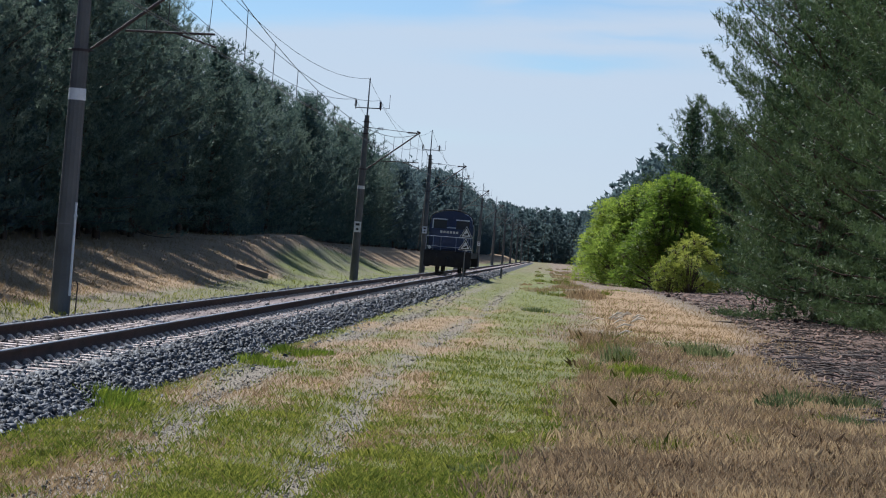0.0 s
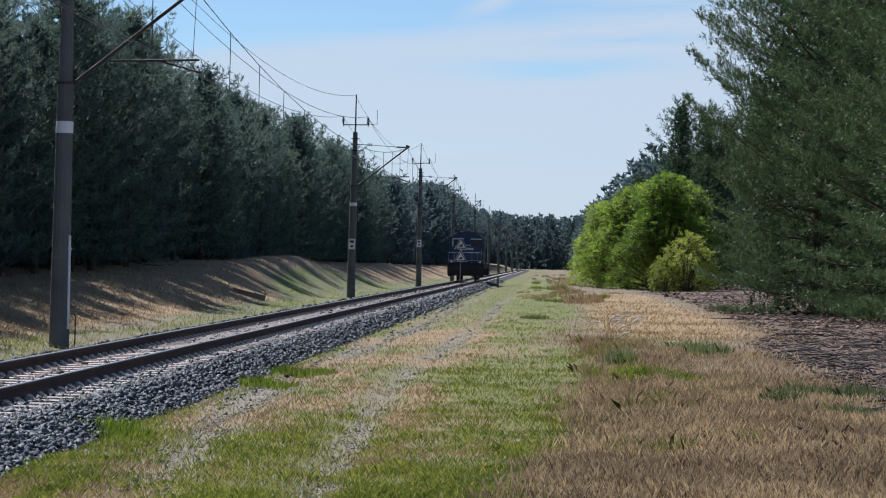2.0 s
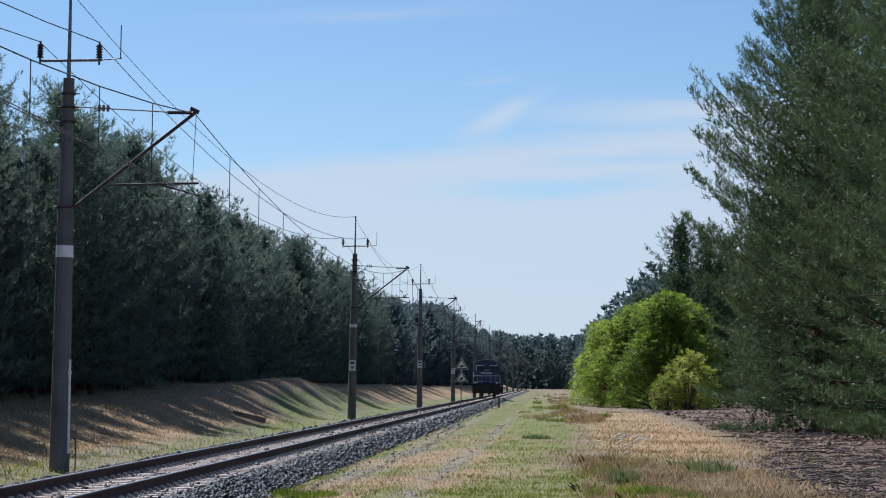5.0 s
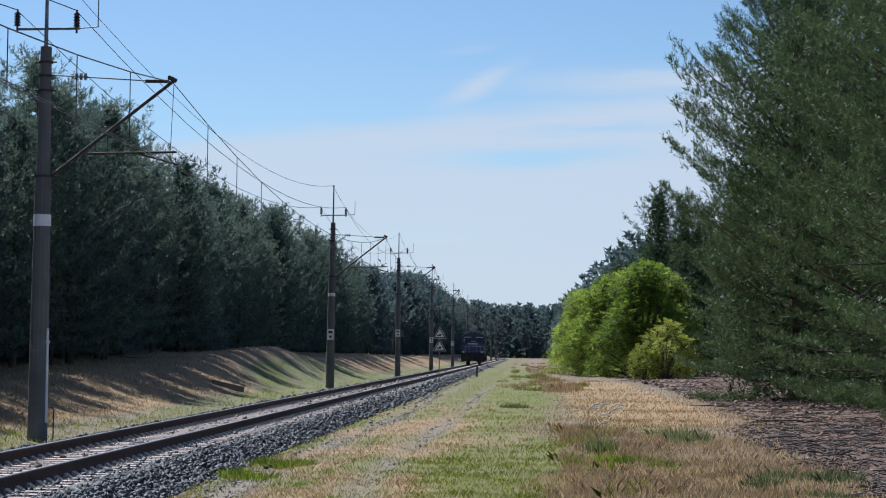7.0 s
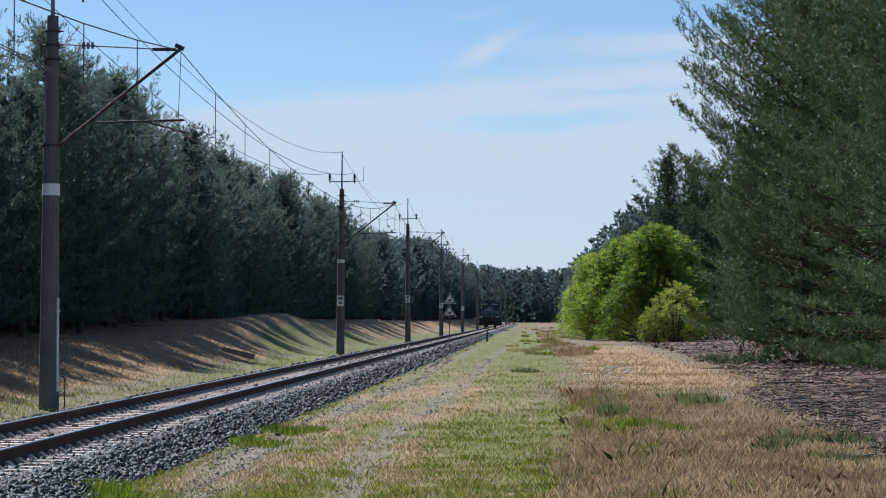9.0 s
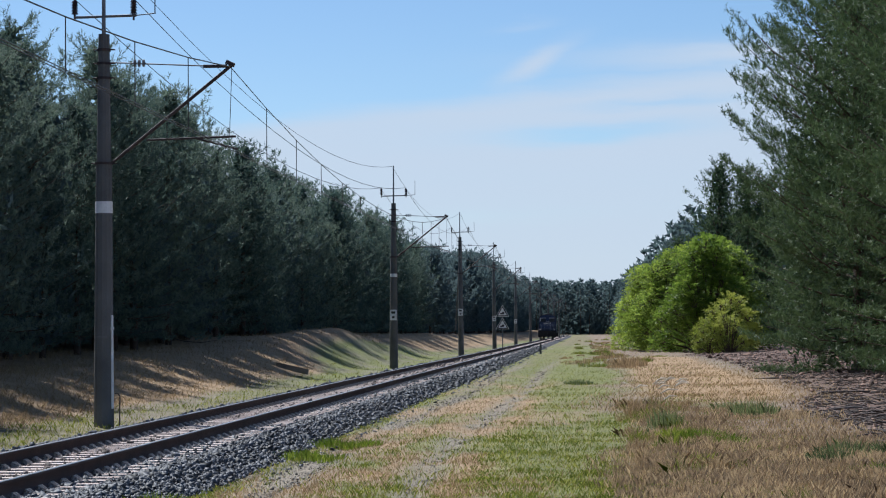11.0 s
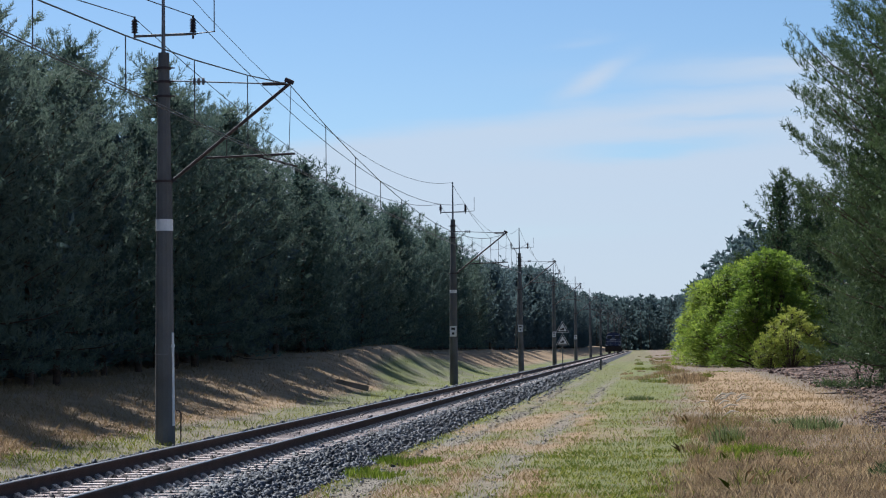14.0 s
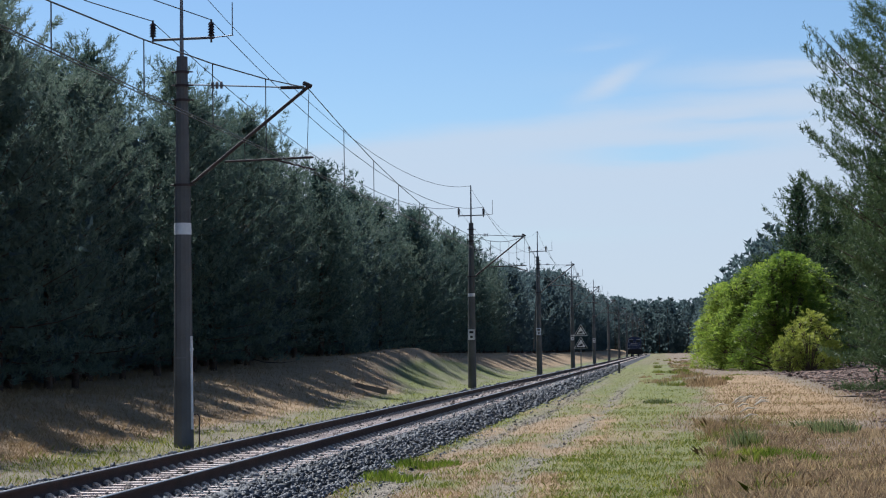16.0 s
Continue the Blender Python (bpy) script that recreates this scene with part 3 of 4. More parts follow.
def sagging(a, b, sag, n=14):
    a, b = np.asarray(a, float), np.asarray(b, float)
    u = np.linspace(0, 1, n)[:, None]
    p = a + (b - a) * u
    p[:, 2] -= (4 * sag * u * (1 - u))[:, 0]
    return p


def build_wires():
    ys = [-17.0] + MAST_Y + [650.0]
    at = lambda y, dx, z: (MAST_X + dx, y, z + 0.5 * float(dip(y)) + float(np.interp(y, [60, 115, 171, 226, 284], [0, 0.1, 0.62, 0.4, 0.3])))
    runs = {"carrier": [], "contact": [], "contact2": [], "feed_l": [], "feed_r": [], "top": []}
    drops = []
    for a, b in zip(ys, ys[1:]):
        carrier = sagging(at(a, TIP[0], TIP[1] - 0.05), at(b, TIP[0], TIP[1] - 0.05), 1.32)
        runs["carrier"] += list(carrier)
        contact = sagging(at(a, TIP[0], WIRE_Z), at(b, TIP[0], WIRE_Z), 0.04)
        runs["contact"] += list(contact)
        runs["contact2"] += [(x + 0.06, y, z + 0.012) for x, y, z in contact]
        for k in range(1, 13):
            drops.append((carrier[k], contact[k]))
        runs["feed_l"] += list(sagging(at(a, -0.60, 8.46), at(b, -0.60, 8.46), 1.22))
        runs["feed_r"] += list(sagging(at(a, 0.62, 8.46), at(b, 0.62, 8.46), 1.22))
        runs["top"] += list(sagging(at(a, 0.0, 9.52), at(b, 0.0, 9.52), 1.36))
    cable("carrier_wire", runs["carrier"], 0.012, "dark stranded carrier wire sagging between the masts")
    cable("contact_wire", runs["contact"], 0.009, "taut dark contact wire above the track")
    cable("contact_wire", runs["contact2"], 0.009, "taut dark contact wire above the track")
    cable("feeder_wire", runs["feed_l"], 0.011, "thin dark feeder wire on mast insulators")
    cable("feeder_wire", runs["feed_r"], 0.011, "thin dark feeder wire on mast insulators")
    cable("top_wire", runs["top"], 0.009, "thin wire along the mast tops")
    for a, b in drops:
        if a[1] > 400:
            continue
        cable("dropper", [tuple(a), tuple(b)], 0.009, "thin dropper between carrier and contact wire", group="droppers")


build_masts()
build_wires()


# ---- trees ----
def tube_rows(paths, sides=5):
    """Tapered tubes along paths of (point, radius)."""
    V, F, base = [], [], 0
    ring = np.linspace(0, 2 * np.pi, sides, endpoint=False)
    for P in paths:
        pts = np.array([p for p, _ in P], float)
        rad = np.array([r for _, r in P], float)
        d = np.gradient(pts, axis=0)
        d /= np.linalg.norm(d, axis=1, keepdims=True) + 1e-9
        ref = np.where(np.abs(d[:, 2:3]) > 0.9, np.array([[1.0, 0, 0]]), np.array([[0, 0, 1.0]]))
        u = np.cross(d, ref)
        u /= np.linalg.norm(u, axis=1, keepdims=True)
        v = np.cross(d, u)
        R = pts[:, None] + rad[:, None, None] * (np.cos(ring)[None, :, None] * u[:, None] + np.sin(ring)[None, :, None] * v[:, None])
        V.append(R.reshape(-1, 3))
        i = np.arange(len(pts) * sides).reshape(len(pts), sides) + base
        j = np.roll(i, -1, 1)
        F.append(np.stack([i[:-1], j[:-1], j[1:], i[1:]], -1).reshape(-1, 4))
        base += len(pts) * sides
    return np.concatenate(V), np.concatenate(F)


def unit(v):
    return v / (np.linalg.norm(v, axis=-1, keepdims=True) + 1e-9)


def brushes(pos, way, length, needle, width, count, rng):
    """Needles as slim triangles round shoots."""
    n = len(pos)
    u = rng.random((n, count, 1))
    base = pos[:, None] + way[:, None] * (u * length[:, None, None])
    out = unit(rng.normal(size=(n, count, 3)))
    nd = unit(way[:, None] * rng.uniform(0.35, 0.9, (n, count, 1)) + out * 0.8 + np.array([0, 0, 0.15]))
    w = unit(np.cross(nd, rng.normal(size=(n, count, 3)))) * (width * rng.uniform(0.7, 1.3, (n, count, 1)))
    tip = base + nd * (needle * rng.uniform(0.7, 1.25, (n, count, 1)))
    return np.stack([base - w, base + w, tip], 2).reshape(-1, 3)


def pine(name, H, spread, bare, shoots, needle, width, count, seed, mat, whorl=0.5, boughs=6, limbs=1.0, blockers=600, skirt=0.10, broad=False):
    """A Scots pine: trunk and limbs, and a crown of needle brushes; bare is the height of the dead lower trunk."""
    rng = np.random.default_rng(seed)
    tree = new(name)
    sway = rng.normal(0, 0.05 * H / 10, (6, 2))
    hz = np.linspace(0, 1, 9)
    tx, ty = np.interp(hz, np.linspace(0, 1, 6), sway[:, 0]), np.interp(hz, np.linspace(0, 1, 6), sway[:, 1])
    tx[0] = ty[0] = 0
    trunk = [((a, b, H * h - 0.3 * (h == 0)), max(0.016 * H * (1 - h) ** 0.8, 0.012)) for a, b, h in zip(tx, ty, hz)]
    paths, P, W, L = [trunk], [], [], []
    z = bare
    while z < H - 0.35:
        h = (z - bare) / (H - bare)
        prof = spread * (0.55 + 0.75 * h) * (1 - h) ** 0.75 * 1.35 if h > 0.12 else spread * (0.72 + 1.5 * h)
        if broad:
            prof = spread * min(1.0, ((1 - h) / 0.48) ** 0.95) * (0.85 + 0.15 * min(1.0, h / 0.2))
        turn, level = rng.uniform(0, 6.28), z
        for b in range(boughs):
            az = turn + 2 * np.pi * (b + rng.uniform(-0.3, 0.3)) / boughs
            z = level + rng.uniform(-0.16, 0.16) * whorl
            reach = prof * (rng.uniform(0.75, 1.02) if broad else rng.uniform(0.55, 1.25)) + 0.2
            rise = rng.uniform(-0.12, 0.25) + 0.55 * h - 0.35 * max(0.0, 1 - h / 0.18)
            k = 4
            s = np.linspace(0, 1, k)
            cx, cy = np.interp(z / H, hz, tx), np.interp(z / H, hz, ty)
            px = cx + np.cos(az) * reach * s + rng.normal(0, 0.04 * reach, k) * s
            py = cy + np.sin(az) * reach * s + rng.normal(0, 0.04 * reach, k) * s
            pz = z + reach * (rise * s + 0.28 * s ** 2.2)
            pts = np.stack([px, py, pz], -1)
            if rng.random() < limbs:
                paths.append([(p, max(0.011 * reach * (1.15 - q), 0.006)) for p, q in zip(pts, s)])
            # side twigs fan out flat from the bough, and upright tufts stand along them
            m = max(4, int(shoots * min(1.2, 0.25 + 0.75 * reach / spread) * rng.uniform(0.75, 1.25)))
            q = np.clip(1.0 - 0.72 * rng.random(m) ** 1.25, 0.2, 1.0)
            c = np.stack([np.interp(q, s, pts[:, i]) for i in range(3)], -1)
            radial = np.array([np.cos(az), np.sin(az), 0.0])
            across = np.array([-np.sin(az), np.cos(az), 0.0])
            sign = rng.choice([-1.0, 1.0], (m, 1))
            twig = unit(radial * 0.7 + across * sign * rng.uniform(0.3, 1.1, (m, 1)) + np.array([0, 0, 0.22]))
            far = ((0.10 + 0.36 * (1.05 - q)) * reach * rng.uniform(0.3, 1.1, m) + 0.03)[:, None]
            P.append(c + twig * far + rng.normal(0, 0.035, (m, 3)))
            W.append(unit(twig * rng.uniform(0.3, 0.9, (m, 1)) + np.array([0, 0, 1.0]) * rng.uniform(0.35, 1.2, (m, 1)) + rng.normal(0, 0.2, (m, 3))))
            L.append(rng.uniform(0.7, 1.5, m))
        z = level + whorl * rng.uniform(0.8, 1.2)
    # large filler triangles inside the crown, added to block light and darken its gaps
    h = rng.uniform(skirt, 0.96, blockers)
    hc = np.clip((H * h - bare) / (H - bare), 0, 1)
    wide = spread * (0.55 + 0.75 * hc) * (1 - hc) ** 0.75 * 1.35
    if broad:
        wide = spread * np.minimum(1.0, ((1 - hc) / 0.48) ** 0.95)
    else:
        wide = np.where(hc < 0.12, spread * (0.72 + 1.5 * hc), wide)
    wide = wide * (0.56 if needle < 0.4 else 0.80) * np.sqrt(rng.random(blockers))
    az = rng.uniform(0, 2 * np.pi, blockers)
    inner = np.stack([np.interp(h, hz, tx) + wide * np.cos(az), np.interp(h, hz, ty) + wide * np.sin(az), H * h], -1)
    body = brushes(inner, unit(rng.normal(size=(blockers, 3))), np.full(blockers, 0.2), 0.32 if needle < 0.4 else 0.6, (0.05 if blockers > 5000 else 0.075) if needle < 0.4 else 0.20, 2, rng)
    # leading shoots
    m = 8
    P.append(np.array([tx[-1], ty[-1], H - 0.5]) + rng.normal(0, 0.12, (m, 3)))
    W.append(unit(rng.normal(0, 0.25, (m, 3)) + np.array([0, 0, 1.0])))
    L.append(rng.uniform(1.0, 2.0, m))
    # dead limbs on the bare trunk
    for b in range(int(bare * 3 * limbs)):
        zz, az, r = rng.uniform(0.25 * bare, bare), rng.uniform(0, 6.28), rng.uniform(0.4, 1.3)
        paths.append([((0, 0, zz), 0.018), ((np.cos(az) * r * 0.5, np.sin(az) * r * 0.5, zz + 0.05), 0.013), ((np.cos(az) * r, np.sin(az) * r, zz - 0.1), 0.005)])
    V, F = tube_rows(paths, 4)
    indexed("trunk", V, F, BARK, tree)
    P, W, L = np.concatenate(P), np.concatenate(W), np.concatenate(L)
    T = np.concatenate([brushes(P, W, L * needle * 1.3, needle, width, count, rng), body])
    soup("crown", T, 3, mat, tree)
    return tree


def leafy(name, H, lobes, sprays, leaf, seed, mat, trunk_r=0.12):
    """A broadleaf tree: stems to each lobe and sprays of small leaves with gaps between."""
    rng = np.random.default_rng(seed)
    tree = new(name)
    paths, quads = [], []
    for cx, cy, cz, rx, rz in lobes:
        paths.append([((cx * 0.1, cy * 0.1, -0.3), trunk_r), ((cx * 0.4, cy * 0.4, cz * 0.45), trunk_r * 0.7), ((cx, cy, cz), trunk_r * 0.25)])
        n = int(sprays * rx * rz)
        d = unit(rng.normal(size=(n, 3)))
        rr = rng.uniform(0.45, 1.0, (n, 1)) ** 0.5 * (1 + 0.30 * (np.sin(d[:, :1] * 7 + cx) * np.cos(d[:, 2:] * 6 + cz)))
        c = np.array([cx, cy, cz]) + d * rr * np.array([rx, rx, rz])
        c = c[c[:, 2] > 0.15]
        d = d[: len(c)]
        for k in range(0, min(n, 60), 4):
            if k < len(c):
                paths.append([((cx, cy, cz * 0.9), 0.03), (tuple(c[k] * 0.6 + np.array([cx, cy, cz]) * 0.4), 0.018), (tuple(c[k]), 0.006)])
        # each spray is a drooping feathered leaf of paired leaflets
        way = unit(unit(c - np.array([cx, cy, cz])) + rng.normal(0, 0.45, c.shape) + np.array([0, 0, 0.15]))
        side = unit(np.cross(way, np.array([0, 0, 1.0]) + rng.normal(0, 0.2, c.shape)))
        up = np.cross(side, way)
        for k in range(5):
            q = k / 4
            at = c + way * (leaf * 2.6 * q) - np.array([0, 0, 1]) * (leaf * 0.8 * q * q)
            for s in (-1, 1):
                out = unit(side * s + way * 0.35 + up * rng.normal(0.1, 0.3, (len(c), 1)))
                l = leaf * rng.uniform(0.75, 1.2, (len(c), 1)) * (1.0 - 0.35 * abs(q - 0.4))
                w = np.cross(out, unit(up + rng.normal(0, 0.35, c.shape))) * l * 0.27
                quads.append(np.stack([at, at + out * l * 0.5 + w, at + out * l, at + out * l * 0.5 - w], 1))
    V, F = tube_rows(paths)
    indexed("trunk", V, F, BARK, tree)
    soup("crown", np.concatenate(quads).reshape(-1, 3), 4, mat, tree)
    return tree


def lobes_of(n, H, wide, size, seed):
    """Uneven lobes of foliage heaped into one crown that reaches down to the ground."""
    rng = np.random.default_rng(seed)
    out = []
    for k in range(n):
        h = (k + rng.random()) / n
        r = wide * (1 - max(0.0, h - 0.25) / 0.75) ** 0.55 * rng.uniform(0.55, 1.05)
        a = k * 2.4 + rng.uniform(-0.5, 0.5)
        q = size * rng.uniform(0.65, 1.35) * (1.1 - 0.35 * h)
        out.append((r * math.cos(a), r * math.sin(a), 0.5 + (H - 1.1) * h, q, q * rng.uniform(0.65, 1.0)))
    return out


def on_ground(x, y, turn=0.0, s=1.0):
    return Matrix.LocRotScale((x, y, float(ground_z(x, y)) - 0.05), Euler((0, 0, turn)), (s, s, s))


def place(tree, x, y, turn, s, first):
    """Puts the first one, and copies of it after."""
    m = on_ground(x, y, turn, s)
    if first:
        tree.matrix_basis = m
        return tree
    c = copy_thing(tree, m)
    c.matrix_basis = m
    return c


def build_left_wood():
    kinds = []
    for k in range(5):
        fine = (26, 0.19, 0.0140, 10) if k < 3 else (15, 0.28, 0.030, 6)
        t = pine("pine_tree", 10.9 + 0.5 * (k * 2 % 5), 2.6 + 0.12 * k, 0.4 + 0.3 * (k % 3), *fine, 100 + k, NEEDLE_VEILED, 0.72, 6, 0.4, 1500)
        t["high"] = 10.9 + 0.5 * (k * 2 % 5)
        kinds.append([tagged(t, "dark dense Scots pine at the edge of the wood", "pine tree", "pines left of the railway"), True])
    rng = np.random.default_rng(5)
    for x0, gap, y0, y1 in ((-18.7, 2.35, 40, 240), (-21.8, 6.5, 44, 215)):
        y = y0
        while y < y1:
            pick = kinds[rng.integers(3)] if y < 112 else kinds[3 + rng.integers(2)]
            x = x0 + float(bend(y)) + rng.uniform(-1.1, 1.1)
            top = 12.0 - 0.6 * float(step(70, 110, y)) - 0.9 * float(step(170, 240, y))
            s = (top * rng.choice([0.76, 0.84, 0.92, 0.98, 1.04]) - float(ground_z(x, y))) / pick[0]["high"]
            place(pick[0], x, y, rng.uniform(0, 6.28), s, pick[1])
            pick[1] = False
            y += gap * rng.uniform(0.65, 1.35)


def build_deep_wood():
    """The wood behind its edge and along the line farther off: trees that nobody could count."""
    rng = np.random.default_rng(6)
    protos = []
    for k in range(3):
        t = pine("pine_proto", 11.2 + 0.4 * k, 3.2, 0.6, 8, 0.55, 0.10, 3, 140 + k, NEEDLE_HAZED, 0.85, 5, 0.0, 760)
        got = {}
        for o in list(t.children):
            me = o.data
            co = np.zeros(len(me.vertices) * 3, np.float32)
            me.vertices.foreach_get("co", co)
            idx = np.zeros(len(me.loops), np.int32)
            me.loops.foreach_get("vertex_index", idx)
            got[o.name.split(".")[0]] = (co.reshape(-1, 3), idx)
            bpy.data.objects.remove(o)
        bpy.data.objects.remove(t)
        protos.append(got)
    spots = []
    # first two rows: filler trees behind the edge, added to cast solid shade
    for x0, gap, y0, y1 in ((-20.4, 2.3, 38, 240), (-22.6, 2.8, 38, 215), (-25.5, 3.6, 44, 300), (-31, 4.6, 60, 300), (-23, 4.2, 215, 300), (-19.5, 3.8, 240, 300), (-20.5, 4.2, 300, 740), (-26, 6.5, 300, 740)):
        y = y0
        while y < y1:
            spots.append((x0 + float(bend(y)) + rng.uniform(-1.3, 1.3), y, rng.uniform(0.80, 1.0) * (12.2 - 2.1 * (x0 > -23 and y < 240) - 1.5 * float(step(200, 280, y)) + 4.0 * float(step(300, 420, y)) - float(ground_z(x0, y))) / 11.6))
            y += gap * rng.uniform(0.65, 1.35)
    crowns, stems, faces, base = [], [], [], 0
    for x, y, s in spots:
        g = protos[rng.integers(3)]
        a = rng.uniform(0, 6.28)
        R = np.array([[np.cos(a), -np.sin(a), 0], [np.sin(a), np.cos(a), 0], [0, 0, 1]]) * s
        at = np.array([x, y, float(ground_z(x, y)) - 0.05])
        crowns.append(g["crown"][0] @ R.T + at)
        stems.append(g["trunk"][0] @ R.T + at)
        faces.append(g["trunk"][1].reshape(-1, 4) + base)
        base += len(g["trunk"][0])
    wood = thing("pine_wood", Matrix.Identity(4), "dense dark pine wood along the railway", "wood")
    wood["kind"] = "stuff"
    tagged(soup("crowns", np.concatenate(crowns), 3, NEEDLE_HAZED, wood), kind="stuff")
    tagged(indexed("trunks", np.concatenate(stems), np.concatenate(faces), BARK, wood), kind="stuff")


def build_far_wood():
    """The wood that closes the view, as one mass of small crowns."""
    rng = np.random.default_rng(77)
    tris, paths = [], []
    n = 1000
    xs = rng.uniform(-140, 110, n)
    ys = 770 + rng.uniform(0, 70, n) + 0.25 * np.abs(xs + 10)
    side = rng.random(n) < 0.33
    ys = np.where(side, rng.uniform(300, 780, n), ys)
    xs = np.where(side, rng.uniform(12, 32, n) - 0.012 * (ys - 300), xs)
    for x, y in zip(xs, ys):
        H = rng.uniform(15.0, 18.0)
        z0 = float(ground_z(x, y))
        m = 95
        h = rng.uniform(0.0, 1, m) ** 1.15
        r = 4.2 * (1 - h) ** 0.6 * rng.uniform(0.3, 1.1, m) + 0.15
        a = rng.uniform(0, 6.28, m)
        c = np.stack([x + r * np.cos(a), y + r * np.sin(a), z0 + H * h], -1)
        w = unit(np.stack([np.cos(a), np.sin(a), rng.uniform(0.3, 1.4, m)], -1))
        tris.append(brushes(c, w, np.full(m, 0.6), 1.1, 0.38, 3, rng))
        paths.append([((x, y, z0 - 0.3), 0.14), ((x, y, z0 + 0.35 * H), 0.10), ((x, y, z0 + 0.9 * H), 0.04)])
    wood = thing("distant_wood", Matrix.Identity(4), "distant pine wood closing the clearing, blue-green with painted haze", "wood")
    wood["kind"] = "stuff"
    tagged(soup("crowns", np.concatenate(tris), 3, NEEDLE_HAZED, wood), kind="stuff")
    V, F = tube_rows(paths, 4)
    tagged(indexed("trunks", V, F, BARK, wood), kind="stuff")


def build_right_wood():
    rng = np.random.default_rng(9)
    spots = [(10.9, 99, 20.0, 5.2, 0.0), (13.4, 86, 21.5, 5.2, 1.0), (13.0, 71, 20.5, 4.6, 2.0)]
    for k, (x, y, H, wide, turn) in enumerate(spots):
        t = pine("pine_tree", H, wide, 0.3, 96, 0.20, 0.0135, 10, 200 + k, NEEDLE_SUNLIT, 0.62, 8, 0.8, 6000, 0.01, True)
        t.matrix_basis = on_ground(x, y, turn)
        tagged(t, "tall dense Scots pine with branches down to the ground", "pine tree", "pines right of the track road")
        if k == 2:
            # bare pale limbs that stick out of the crown
            limbs = []
            for j in range(7):
                a = rng.uniform(3.3, 4.4)
                z, r = rng.uniform(2.2, 5.0), rng.uniform(3.4, 4.9)
                way = np.array([math.cos(a - turn), math.sin(a - turn), 0.0])
                limbs.append([(way * 1.2 + np.array([0, 0, z + 0.5]), 0.035), (way * r * 0.65 + np.array([0, 0, z + 0.25]), 0.028), (way * r * 0.88 + np.array([0, 0, z + rng.uniform(-0.1, 0.2)]), 0.018), (way * r * 1.08 + np.array([0, 0, z + rng.uniform(-0.5, 0.2)]), 0.006)])
            V, F = tube_rows(limbs, 5)
            indexed("dead_limbs", V, F, TWIG, t)
    t = pine("pine_tree", 14.0, 3.1, 0.5, 20, 0.24, 0.022, 7, 230, NEEDLE_SUNLIT, 0.7, 7, 0.6, 2200, 0.02)
    tagged(t, "tall dark Scots pine behind the bright green trees", "pine tree", "pines right of the track road")
    first = True
    for x, y, s in ((11.0, 214, 1.22), (14.2, 150, 1.2), (15.0, 128, 1.3), (18, 112, 1.5), (17, 140, 1.4), (15.5, 182, 1.2), (14.2, 226, 1.2), (16, 225, 1.15), (8.8, 262, 0.86), (12.5, 250, 1.0), (16, 270, 1.1), (10.5, 290, 0.9), (20, 94, 1.5), (19, 190, 1.2), (18.5, 80, 1.5), (17.0, 62, 1.3)):
        place(t, x, y, rng.uniform(0, 6.28), s, first)
        first = False
    a = leafy("acacia_tree", 9.5, lobes_of(38, 9.6, 3.7, 1.15, 55), 112, 0.25, 301, LEAF)
    a.matrix_basis = on_ground(8.5, 192, 0.3)
    tagged(a, "bright green acacia tree with feathery leaves", "tree", "acacias right of the track road")
    for x, y, turn, s in ((6.3, 205, 2.0, 0.92), (4.6, 226, 4.0, 0.84), (7.4, 218, 1.0, 1.0), (10.8, 198, 3.1, 0.95)):
        place(a, x, y, turn, s, False)
    b = leafy("shrub", 4.0, lobes_of(24, 4.9, 2.4, 0.52, 56), 190, 0.19, 302, LEAF_YELLOW, 0.05)
    b.matrix_basis = on_ground(10.0, 182, 0.0)
    tagged(b, "yellowing bush in front of the acacias", "bush")
    place(b, 8.4, 181, 2.0, 0.62, False)


build_left_wood()
build_deep_wood()
build_far_wood()
build_right_wood()


# ---- grass ----
def blades(name, x, y, height, width, mat, label, bent=0.5):
    """Grass blades of two triangles each, leaning at random."""
    n = len(x)
    a = RNG.uniform(0, 2 * np.pi, n)
    w = np.stack([np.cos(a), np.sin(a), np.zeros(n)], -1) * width[:, None]
    b = RNG.uniform(0, 2 * np.pi, n)
    lean = np.stack([np.cos(b), np.sin(b), np.zeros(n)], -1) * (height * RNG.uniform(0.05, bent * 1.7, n))[:, None]
    base = np.stack([x, y, ground_z(x, y) - 0.01], -1)
    mid = base + lean * 0.35 + np.array([0, 0, 0.6]) * height[:, None]
    tip = base + lean + np.array([0, 0, 1.0]) * (height * 0.92)[:, None]
    V = np.stack([base - w, base + w, mid + w * 0.6, tip], 1)
    return tagged(soup(name, V.reshape(-1, 3), 4, mat), label, "grass", kind="stuff")


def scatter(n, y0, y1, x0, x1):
    """Places over the camera's wedge of view, which widens with distance."""
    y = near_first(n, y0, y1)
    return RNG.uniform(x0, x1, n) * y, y


